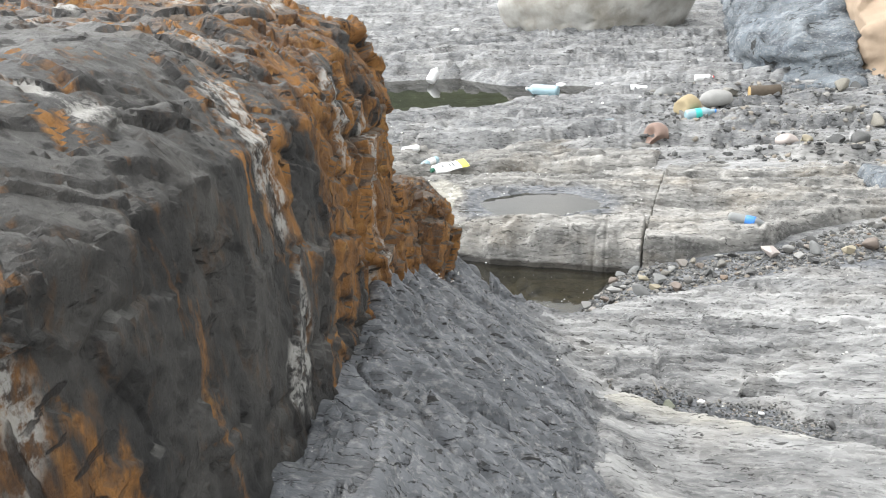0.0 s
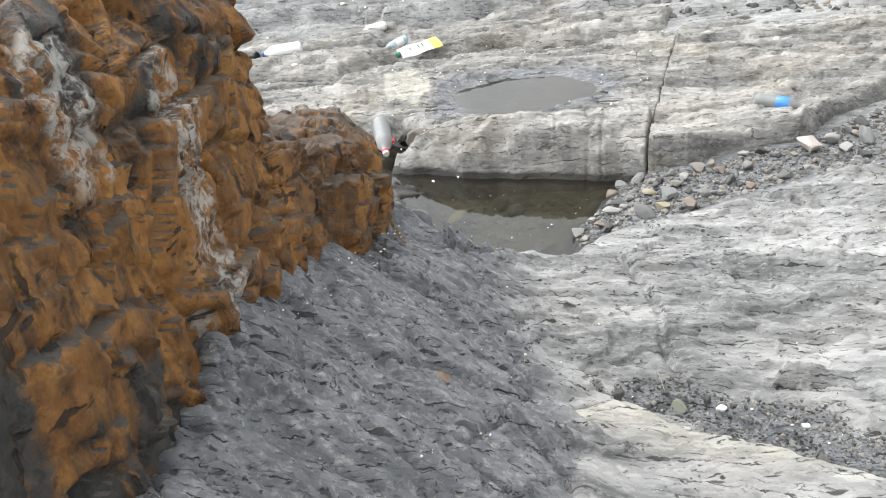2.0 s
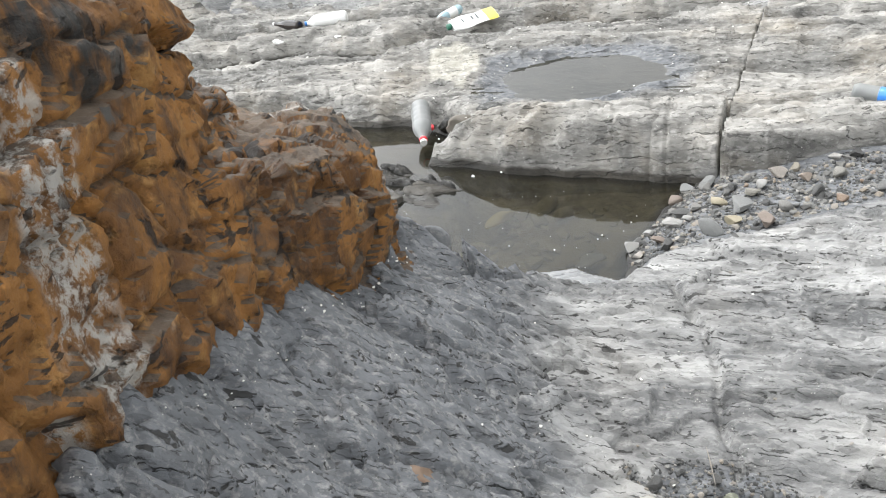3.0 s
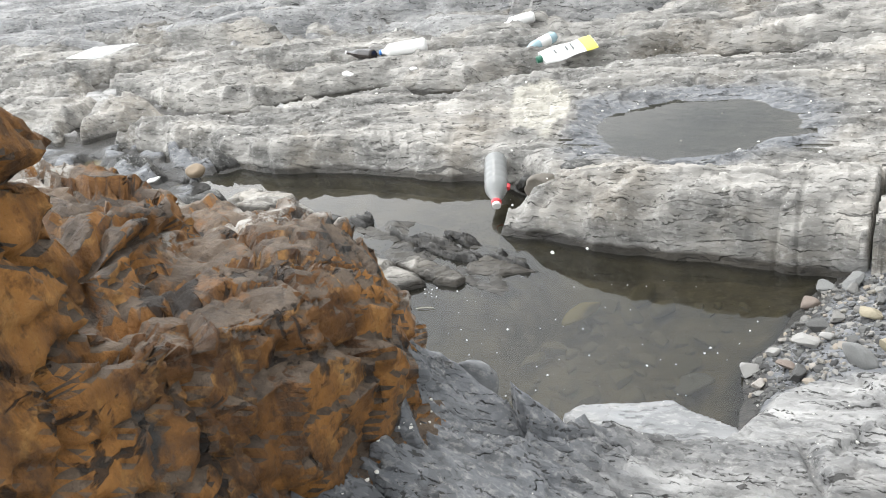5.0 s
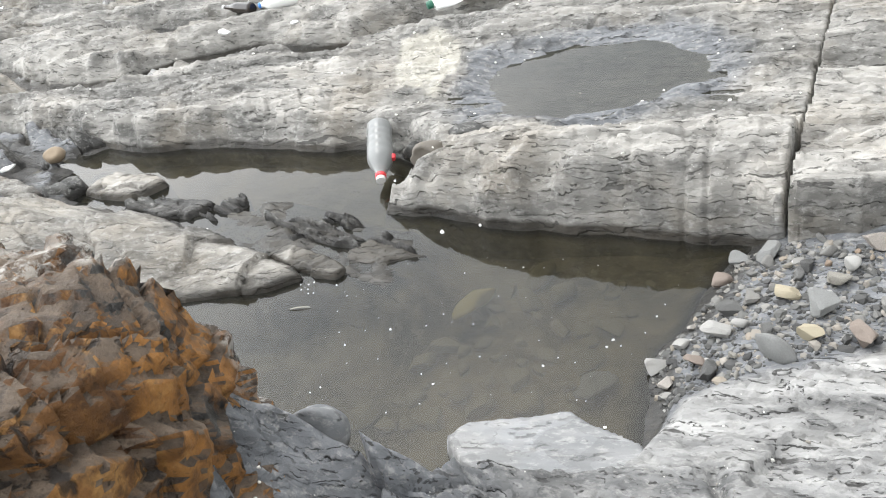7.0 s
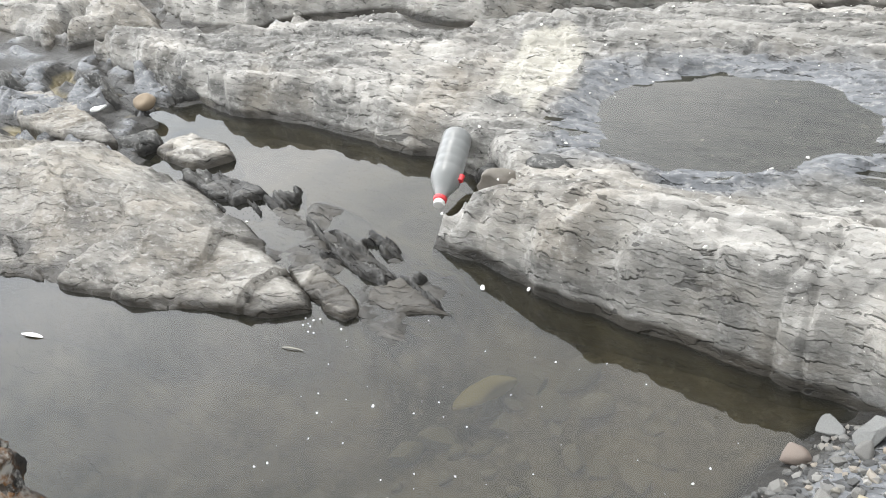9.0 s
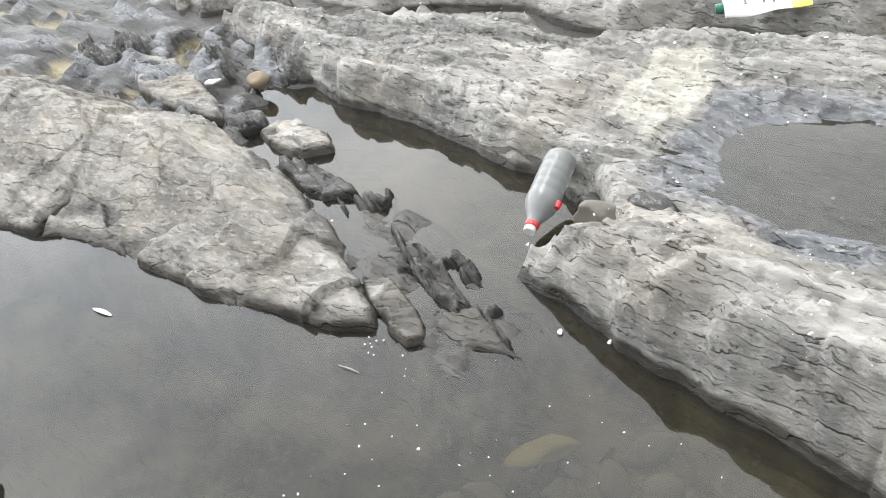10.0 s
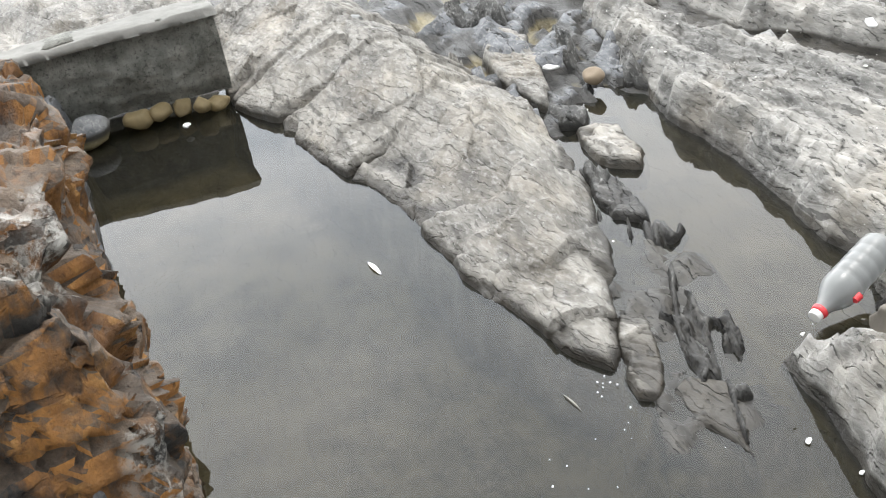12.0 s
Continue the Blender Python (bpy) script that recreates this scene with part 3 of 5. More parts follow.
    basin = np.maximum(inside(POOL_FAR, x, y), inside(POOL_BACK, x, y)) + 0.10 * fbm(x * 1.3, y * 3.2, None, 3, 6)
    far = far + smooth(-0.10, 0.12, basin) * (0.03 - far)
    far = far + 0.018 * fbm(x * 3, y * 6, None, 3, 13)
    return z + (far - z) * smooth(-0.07, 0.03, e)


POOL_FAR = [(-1.9, 8.8), (-0.6, 8.75), (-0.25, 9.15), (0.8, 9.6), (0.85, 10.0), (-0.4, 10.2), (-1.0, 10.7), (-2.1, 10.6)]
POOL_BACK = [(-4.4, 7.35), (-4.0, 7.25), (-3.7, 7.4), (-3.85, 7.6), (-4.3, 7.6)]


def stretch(*stops):
    out = []
    for (a, step), (b, _) in zip(stops, stops[1:]):
        out.extend(np.arange(a, b - step * 0.5, step))
    return np.array(out + [stops[-1][0]])


xs = stretch((-400, 40), (-80, 8), (-16, 1.0), (-6, 0.10), (-3.4, 0.028), (-0.25, 0.0075), (2.1, 0.03), (4.2, 0.1), (9, 1.0), (20, 10), (100, 50), (400, 1))
ys = stretch((-60, 6), (-6, 0.4), (-1.0, 0.05), (1.5, 0.0075), (4.5, 0.02), (5.4, 0.03), (6.3, 0.022), (9.0, 0.035), (13.0, 0.1), (20, 1), (40, 10), (100, 50), (400, 1))


def ground_tone(x, y):
    start = 0.33 + np.clip(3.4 - y, -1, 3) * 0.22 + 0.10 * fbm(x * 3, y * 3, None, 3, 77)
    shale = -1.1 * smooth(0.38, -0.25, x - start) * smooth(4.2, 3.9, y) * smooth(9, 6, np.abs(y))
    shale = shale - 0.9 * smooth(0.0, 0.04, inside(STRIP, x, y))
    shale = shale - 1.2 * smooth(-1.2, -1.6, x) * smooth(4.9, 5.1, y) * smooth(6.3, 6.0, y)
    shale = shale - 0.36 * smooth(6.9, 7.6, y)
    low = inside(NEAR, x, y)
    return shale - 1.0 * smooth(0.02, -0.05, low) * smooth(5.3, 5.0, y) * smooth(0.3, 0.5, x)


ground = tagged(sheet("ground", xs, ys, ground_height, M_GREY, ground_tone), "layered grey shore bedrock with flaky worn ledges", "rock", kind="structure")

# ---- slabs of the shelf beyond the pool ----
JOINT = ((0.823, 4.94), (1.084, 6.77))
SHELF = [(-2.95, 6.05), (-2.5, 5.90), (-1.86, 5.77), (-1.26, 5.70), (-0.83, 5.64), (-0.56, 5.58), (-0.36, 5.46), (-0.27, 5.37), (-0.44, 5.27), (-0.44, 5.21),
         (-0.15, 5.13), (0.22, 5.06), (0.55, 5.00), (0.822, 4.96), (1.080, 6.75), (0.3, 6.78), (-0.5, 6.62), (-1.05, 6.37),
         (-1.54, 6.45), (-1.93, 6.36), (-2.4, 6.20), (-2.8, 6.13)]


def shelf_top(x, y):
    z = 0.15 - 0.05 * smooth(6.0, 6.7, y) + 0.02 * fbm(x * 1.6, y * 2.5, None, 3, 2)
    z = z + 0.10 * np.exp(-((y - 5.22 + 0.07 * x) / 0.16) ** 2) * smooth(-0.55, 0.25, x)
    z = z - 0.05 * smooth(0.0, -0.5, x) * smooth(5.5, 5.3, y)
    bowl = np.hypot((x - 0.20) / 0.385, (y - 5.80) / 0.245) + 0.12 * fbm(x * 5, y * 5, None, 3, 7)
    z = z + smooth(1.25, 0.75, bowl) * (0.132 - z)
    for at, lean, end in ((0.62, 0.10, 5.42), (0.545, 0.35, 5.20), (0.40, 0.15, 5.16)):
        z = z - 0.010 * np.exp(-((x - at - lean * (y - 5.0)) / 0.008) ** 2) * smooth(end, end - 0.08, y)
    amount = 1 - smooth(1.3, 0.9, bowl)
    return z + (0.10 + 0.9 * amount) * (chipped(x, y, -0.10, 61, 0.6) + strata(x, y, 0.0, 0.14, 0.026, 62) + 0.006 * fbm(x * 22, y * 40, None, 3, 9))


def shelf_tone(x, y):
    bowl = np.hypot((x - 0.20) / 0.42, (y - 5.80) / 0.27) + 0.25 * fbm(x * 4, y * 4, None, 3, 7)
    dirt = -0.75 * smooth(1.75, 1.1, bowl)
    sand = np.hypot((x + 0.47 + 0.3 * (y - 6.0)) / 0.16, (y - 5.98) / 0.30) + 0.3 * fbm(x * 5, y * 5, None, 3, 17)
    # the shaded look of the steep front, painted in as a darker tone
    face_shade = -0.45 * smooth(5.06, 4.98, y + 0.13 * (x - 0.5)) * smooth(-0.5, 0.0, x)
    return dirt * (1 - smooth(1.2, 0.7, sand)) + 1.0 * smooth(1.2, 0.6, sand) + face_shade


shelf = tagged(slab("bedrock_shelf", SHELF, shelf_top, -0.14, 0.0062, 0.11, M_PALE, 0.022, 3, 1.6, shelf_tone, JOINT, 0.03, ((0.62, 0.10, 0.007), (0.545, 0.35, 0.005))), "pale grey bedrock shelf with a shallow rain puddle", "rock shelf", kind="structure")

SHELF_RIGHT = [(0.825, 4.93), (1.0, 4.86), (1.3, 4.99), (1.5, 5.02), (1.7, 5.24), (2.3, 5.55), (2.8, 6.2), (1.9, 6.95), (1.084, 6.78)]


def shelf_right_top(x, y):
    z = 0.19 - 0.06 * smooth(5.6, 6.7, y) + 0.02 * fbm(x * 1.6, y * 2.5, None, 3, 12)
    return z + chipped(x, y, -0.05, 71, 0.7) + strata(x, y, -0.05, 0.26, 0.05, 72)


shelf_right = tagged(slab("bedrock_shelf", SHELF_RIGHT, shelf_right_top, -0.1, 0.0075, 0.05, M_PALE, 0.012, 5, 1.6, None, JOINT), "pale layered bedrock shelf beside a straight joint", "rock shelf", kind="structure")

TIP = [(-4.4, 4.35), (-3.6, 4.42), (-2.95, 4.36), (-2.62, 4.50), (-2.19, 4.55), (-1.71, 4.68), (-1.19, 4.71), (-0.95, 4.76), (-0.70, 4.785), (-0.585, 4.86), (-0.64, 4.92),
       (-1.06, 5.13), (-1.48, 5.27), (-1.91, 5.36), (-2.3, 5.38), (-2.75, 5.34), (-3.3, 5.3), (-4.4, 5.2)]


def tip_top(x, y):
    """Low pale slab: its pool side slopes into the water in broad planes, with a few steps across it."""
    d = inside(TIP, x, y)
    pool = np.clip(y - (4.36 + 0.17 * np.clip(x + 4.4, 0, 3.9)), 0, 2)
    z = np.minimum(0.012 + 0.62 * np.maximum(d, 0), 0.155 + 0.10 * smooth(-1.6, -3.0, x) - 0.15 * np.clip(x + 1.35, 0, 1))
    z = np.minimum(z, 0.05 + 0.34 * pool + 0.09 * smooth(-1.9, -2.6, x))
    wx, wy = x + 0.08 * fbm(x * 3, y * 3, None, 3, 85), y + 0.08 * fbm(x * 3 + 5, y * 3, None, 3, 86)
    ox, oy, _, r1, r2, r3, gap = cells(wx * 2.3 + wy * 1.2, wy * 3.4 - wx * 0.9, None, 81)
    z = z + 0.09 * (ox * (r2 - 0.5) + oy * (r3 - 0.5)) + 0.028 * (r1 - 0.5) - 0.012 * (1 - smooth(0.0, 0.035, gap)) * (r3 > 0.5)
    for at, lean in ((-2.02, -0.5), (-2.62, 0.15), (-3.02, -0.2)):
        c = (x - at - lean * (y - 4.7) + 0.03 * fbm(x * 7, y * 7, None, 3, 88))
        z = z - 0.045 * np.exp(-(c / 0.011) ** 2) * smooth(0.30, 0.03, d) + 0.018 * smooth(0.0, -0.02, c) * smooth(-0.35, -0.2, c)
    return z + 0.010 * fbm(x * 5, y * 5, None, 4, 3) + 0.42 * chipped(x, y, -0.55, 83, 0.8, 0.8)


tip_slab = tagged(slab("rock_slab", TIP, tip_top, -0.22, 0.007, 0.045, M_TIP, 0.028, 7, 1.3, None, None, 0.03), "tapering pale rock slab lying in the pool", "rock slab")

LIGHT = [(0.055, 4.20), (0.09, 4.28), (0.22, 4.30), (0.35, 4.32), (0.42, 4.27), (0.53, 4.21), (0.60, 4.10), (0.56, 4.00), (0.38, 3.98), (0.22, 4.02), (0.12, 4.09)]
light_slab = tagged(slab("rock_slab", LIGHT, lambda x, y: 0.055 + 0.05 * smooth(4.3, 4.0, y) + 0.008 * fbm(x * 7, y * 7, None, 4, 31) + 0.3 * plates(x, y, 0.1, 0.14, 0.06, 0.012, 0.01, 32),
                         -0.1, 0.008, 0.03, M_SMOOTH, 0.012, 9), "smooth light grey slab at the edge of the pool", "rock slab")

BACK = [(-6.0, 6.2), (-4.2, 6.25), (-3.3, 6.12), (-2.9, 6.28), (-2.45, 6.36), (-2.0, 6.58), (-1.6, 6.66), (-1.1, 6.54), (-0.6, 6.70), (0.3, 6.83), (1.05, 6.82), (1.15, 7.4), (0.2, 7.7), (-1.2, 7.6), (-2.6, 7.9), (-3.6, 8.1), (-6.0, 7.9)]


FISSURES = (((-3.25, 6.0), (-3.37, 6.26), (-3.42, 6.67), (-3.8, 6.95)), ((-2.42, 6.40), (-2.74, 6.40), (-3.10, 6.60), (-3.42, 6.67)),
            ((-6.1, 8.0), (-4.7, 7.75), (-3.7, 7.52), (-2.9, 7.50), (-1.58, 7.42), (-0.83, 7.24), (-0.21, 6.98)), ((-5.6, 6.95), (-4.6, 6.8), (-3.9, 6.97), (-2.7, 7.05), (-1.9, 6.9)))


def fissure(x, y, line):
    best = np.full(np.shape(x), 9.0)
    for (ax, ay), (bx, by) in zip(line, line[1:]):
        t = np.clip(((x - ax) * (bx - ax) + (y - ay) * (by - ay)) / ((bx - ax) ** 2 + (by - ay) ** 2), 0, 1)
        best = np.minimum(best, np.hypot(x - ax - t * (bx - ax), y - ay - t * (by - ay)))
    return best + 0.03 * fbm(x * 5, y * 5, None, 3, 57)


def back_top(x, y):
    z = 0.125 + 0.03 * fbm(x * 1.1, y * 2.2, None, 3, 52) + chipped(x, y, 0.03, 53, 1.3) + strata(x, y, 0.05, 0.24, 0.055, 54)
    gully = np.abs(y - 6.98 - 0.06 * np.sin(x * 2.3) - 0.10 * (x + 0.8)) + 0.02 * fbm(x * 8, y * 8, None, 2, 55)
    z = z - 0.07 * smooth(0.05, 0.0, gully) * smooth(-2.6, -1.8, x)
    for line in FISSURES:
        z = z - 0.18 * smooth(0.13, 0.02, fissure(x, y, line) + 0.02)
    z = np.maximum(z, 0.004)
    bowl = inside(POOL_BACK, x, y)
    return z + smooth(-0.06, 0.05, bowl) * (0.10 - z)


tagged(slab("bedrock_shelf", BACK, back_top, -0.06, 0.0125, 0.07, M_PALE, 0.05, 56), "long ledge of layered grey bedrock beyond the pool", "rock shelf", kind="structure")

# ---- the rust-stained boulder ----
def hull(bm, points):
    made = bmesh.ops.convex_hull(bm, input=[bm.verts.new(p) for p in points], use_existing_faces=False)
    return made


def boulder():
    bm = bmesh.new()
    hull(bm, [(0.10, 0.6, 0.2), (-0.02, 2.0, 0.2), (-0.05, 2.9, 0.2), (0.05, 0.6, 1.76), (-0.01, 1.5, 1.68), (-0.10, 2.45, 1.54), (-0.12, 3.0, 1.2), (-0.15, 3.18, 1.26), (-0.16, 3.18, 1.46),
              (-0.24, 3.12, 1.66), (-0.5, 3.05, 1.80), (-0.24, 2.3, 1.69), (-0.14, 0.6, 1.93), (-1.6, 3.1, 0.2), (-1.6, 2.9, 1.9), (-1.6, 0.5, 2.05), (-1.6, 0.5, 0.2),
              (0.05, -1.2, 1.6), (0.10, -1.2, 0.2), (-1.6, -1.2, 0.2), (-1.6, -1.2, 1.9)])
    hull(bm, [(0.0, 2.5, 0.2), (0.0, 3.70, 0.2), (-0.05, 3.68, 0.84), (-0.13, 3.40, 0.98), (-0.11, 2.9, 1.18), (-0.10, 3.92, 0.1), (-0.12, 3.91, 0.62), (-0.15, 3.87, 0.85), (-0.30, 3.86, 0.92),
              (-0.6, 3.87, 0.90), (-2.2, 3.68, 0.62), (-2.6, 3.58, 0.40), (-2.6, 3.68, -0.3), (-0.10, 3.92, -0.3), (-2.6, 2.4, 0.9), (-0.9, 2.9, 1.15), (-2.6, 2.4, -0.3)])
    hull(bm, [(-0.22, 3.15, 0.8), (-0.22, 3.40, 0.9), (-0.32, 3.66, 0.9), (-0.5, 3.74, 0.9), (-0.25, 3.25, 1.14), (-0.36, 3.60, 1.10), (-0.6, 3.65, 1.12), (-0.9, 3.2, 1.3), (-1.2, 3.75, 0.9), (-0.5, 3.0, 1.2)])
    me = bpy.data.meshes.new("raw")
    bm.to_mesh(me)
    bm.free()
    raw = new("raw", me)
    mod = raw.modifiers.new("voxels", "REMESH")
    mod.mode, mod.voxel_size = "VOXEL", 0.0105
    fine = bpy.data.meshes.new_from_object(raw.evaluated_get(bpy.context.evaluated_depsgraph_get()))
    bpy.data.objects.remove(raw)
    n = len(fine.vertices)
    p, nor = np.zeros(n * 3, np.float32), np.zeros(n * 3, np.float32)
    fine.vertices.foreach_get("co", p)
    fine.vertices.foreach_get("normal", nor)
    p, nor = p.reshape(-1, 3).astype(float), nor.reshape(-1, 3).astype(float)
    # directions for the relief, evened out over the corners of the mass
    edges = np.zeros(len(fine.edges) * 2, np.int32)
    fine.edges.foreach_get("vertices", edges)
    a, b = edges.reshape(-1, 2).T
    count = np.bincount(np.concatenate([a, b]), minlength=n)[:, None]
    for field, rounds in ((p, 2), (nor, 8)):
        for _ in range(rounds):
            total = np.stack([np.bincount(a, field[b, k], n) + np.bincount(b, field[a, k], n) for k in range(3)], 1)
            field += 0.45 * (total / count - field)
    nor /= np.linalg.norm(nor, axis=1)[:, None] + 1e-9
    x, y, z = p.T
    wx, wy, wz = (v + 0.09 * fbm(x * 2.4 + o, y * 2.4, z * 2.4, 3, 90 + o) + 0.022 * fbm(x * 9 + o, y * 9, z * 9, 2, 95 + o) for o, v in enumerate((x, y, z)))
    # three sets of joints, leaning over towards the pool
    turn = np.array(Euler((radians(18), radians(-20), radians(24))).to_matrix())
    u, v, w = turn @ np.stack([wx, wy, wz])
    calm = 0.45 + 0.55 * smooth(1.5, 2.7, y)
    d = 0.03 * fbm(x * 1.6, y * 1.6, z * 1.6, 3, 120)
    for su, sv, sw, lift, tilt, seam, seed in ((0.46, 0.66, 0.50, 0.030, 0.085, 0.022, 301), (0.17, 0.24, 0.19, 0.030, 0.095, 0.030, 311), (0.070, 0.095, 0.075, 0.018, 0.052, 0.013, 321), (0.032, 0.045, 0.034, 0.004, 0.010, 0.0, 331)):
        aa, bb, cc, r1, r2, r3, gap = bricks(u / su, v / sv, w / sw, seed)
        some = smooth(0.25, 0.6, 0.5 + 0.9 * fbm(x * 2.1, y * 2.1, z * 2.1, 2, seed + 7))
        d = d + (0.45 + 0.55 * some) * calm * (lift * (r1 - 0.5) + tilt * (aa * (r2 - 0.5) + bb * (r3 - 0.5) + cc * (r1 - 0.5))) - seam * calm * calm * (1 - smooth(0.0, 0.055, gap)) * (r3 > 0.3)
    d = d + 0.006 * fbm(x * 22, y * 22, z * 16, 3, 125, 0.6)
    p += nor * (d - 0.012)[:, None]
    fine.vertices.foreach_set("co", p.astype(np.float32).ravel())
    fine.polygons.foreach_set("use_smooth", np.full(len(fine.polygons), True))
    fine.update()
    fine.name = "boulder"
    fine.materials.clear()
    fine.materials.append(M_RUST)
    return new("boulder", fine)


big = tagged(boulder(), "large rust-orange and grey jointed boulder rising beside the pool", "boulder")


# ---- water ----
def pond(name, poly, z, label, water=M_WATER):
    bm = bmesh.new()
    bm.faces.new([bm.verts.new((x, y, z)) for x, y in poly])
    me = bpy.data.meshes.new(name)
    bm.to_mesh(me)
    bm.free()
    me.materials.append(water)
    ob = tagged(new(name, me), label, "water", kind="structure")
    ob.visible_shadow = False
    return ob


pond("water", [(-3.3, 3.6), (0.3, 3.75), (0.75, 4.3), (0.85, 4.95), (0.85, 5.2), (-0.2, 5.6), (-0.6, 5.8), (-2.1, 5.95), (-2.2, 5.3), (-3.3, 4.6)], 0.0, "still murky tide pool reflecting the grey sky")
pond("water", [(-0.3, 5.5), (0.7, 5.5), (0.75, 6.1), (-0.35, 6.1)], 0.143, "shallow rain puddle on the bedrock shelf", M_PUDDLE)
pond("water", [(-4.38, 7.36), (-4.0, 7.28), (-3.74, 7.4), (-3.87, 7.57), (-4.28, 7.57)], 0.112, "small puddle in the shelf beyond the pool", M_PUDDLE)
pond("water", [(-2.6, 8.3), (1.5, 8.3), (1.5, 11.2), (-2.6, 11.2)], 0.075, "shallow pool far across the shelf")

# ---- smaller slabs and rocks round the pool ----
def small_slab(poly, lift, material, label, seed, foot=-0.1, shoulder=0.03, step=0.007, rough=1.0, name="rock_slab"):
    return tagged(slab(name, poly, lambda x, y: lift + rough * (0.014 * fbm(x * 7, y * 7, None, 4, seed) + plates(x, y, 0.5, 0.11, 0.04, 0.012, 0.014, seed + 3)),
                       foot, step, shoulder, material, 0.03, seed, 1.6, None, None, 0.02), label, "rock slab")


small_slab([(-0.77, 4.98), (-0.71, 5.02), (-0.57, 4.97), (-0.46, 4.90), (-0.48, 4.85), (-0.56, 4.87), (-0.64, 4.92)], 0.022, M_TIP, "small pale rock lying against the tapering slab", 201)
def reef_top(x, y):
    u, v = 0.9 * x - 0.42 * y + 0.03 * fbm(x * 8, y * 8, None, 3, 230), 0.42 * x + 0.9 * y
    ridge = 1 - np.abs(fbm(u * 3.0, v * 15, None, 3, 231)) * 3.0
    return -0.024 + 0.062 * np.clip(ridge, -0.6, 1) + layers(x, y, -0.44, 0.016, 0.35, 0.03, (5.0, 14.0), 232)


for outline, seed in (([(-1.02, 5.12), (-0.86, 5.24), (-0.60, 5.24), (-0.40, 5.11), (-0.20, 4.98), (-0.33, 4.91), (-0.50, 4.97), (-0.78, 5.06)], 233), ([(-1.55, 5.30), (-1.35, 5.40), (-1.05, 5.36), (-0.98, 5.24), (-1.25, 5.19)], 234)):
    tagged(slab("rock_reef", outline, reef_top, -0.12, 0.006, 0.05, M_WETROCK, 0.035, seed, 1.6, None, None, 0.02), "flaky wet black rock breaking the water", "rock")
small_slab([(-0.50, 5.00), (-0.44, 5.06), (-0.30, 5.02), (-0.22, 4.97), (-0.35, 4.93), (-0.47, 4.945)], 0.010, M_TIP, "low weathered rock breaking the pool surface", 207)
small_slab([(-1.52, 5.31), (-1.42, 5.37), (-1.18, 5.33), (-1.10, 5.30), (-1.22, 5.21), (-1.40, 5.25)], 0.022, M_WETROCK, "flaky wet rock between slab and channel", 209)
small_slab([(-1.83, 5.42), (-1.76, 5.54), (-1.54, 5.53), (-1.46, 5.46), (-1.56, 5.37), (-1.72, 5.38)], 0.028, M_TIP, "pale lump of rock among wet stones", 211, rough=1.6)
small_slab([(-3.0, 5.58), (-2.8, 5.70), (-2.45, 5.60), (-2.18, 5.51), (-2.04, 5.42), (-2.36, 5.38), (-2.7, 5.42)], 0.055, M_TIP, "long flat rock beside the channel", 213)
small_slab([(-2.0, 5.42), (-1.9, 5.5), (-1.84, 5.46), (-1.88, 5.39)], 0.05, M_WETROCK, "dark wet stone wedged beside the channel", 217)

for outline, seed in (([(-2.75, 5.86), (-2.45, 5.80), (-2.12, 5.74), (-2.16, 5.66), (-2.42, 5.66), (-2.74, 5.74)], 235), ([(-2.5, 6.02), (-2.2, 5.92), (-1.95, 5.82), (-2.05, 5.76), (-2.3, 5.84), (-2.52, 5.92)], 236),
                      ([(-3.5, 5.62), (-3.2, 5.78), (-2.95, 5.72), (-3.05, 5.52), (-3.35, 5.46)], 237)):
    tagged(slab("rock_reef", outline, lambda x, y: reef_top(x, y) + 0.055, -0.1, 0.008, 0.05, M_WETROCK, 0.035, seed, 1.6, None, None, 0.02), "flaky dark rock at the head of the channel", "rock")

# ledge of yellowish rock underfoot, with the gravel strip behind it
tagged(slab("rock_slab", [(0.36, 2.80), (0.52, 2.99), (0.67, 3.08), (0.86, 3.00), (1.02, 2.87), (1.28, 2.76), (1.7, 2.62), (1.8, 2.2), (1.2, 1.95), (0.75, 1.9), (0.5, 2.3)],
            lambda x, y: near_top(np.maximum(x, 0.62), y) + 0.035 + plates(x, y, -0.15, 0.2, 0.06, 0.014, 0.014, 221) + 0.01 * fbm(x * 5, y * 5, None, 4, 222),
            lambda x, y: near_top(x, y) - 0.05, 0.0105, 0.06, M_GREY, 0.03, 223, 1.6, lambda x, y: 0.55 * smooth(2.7, 2.95, y + 0.25 * np.abs(x - 0.66)) + 0 * x),
       "low ledge of buff-edged flaky rock", "rock ledge")
# broken ledge along the far side of the gravel strip
tagged(slab("rock_slab", [(1.10, 3.19), (1.27, 3.10), (1.42, 2.95), (1.50, 2.72), (1.8, 2.75), (2.1, 3.2), (1.7, 3.5), (1.3, 3.36)],
            lambda x, y: near_top(x, y) + 0.035 + plates(x, y, -0.2, 0.14, 0.06, 0.02, 0.02, 225), lambda x, y: near_top(x, y) - 0.05, 0.0105, 0.035, M_GREY, 0.03, 226),
       "broken grey rock ledge beside a strip of gravel", "rock ledge")


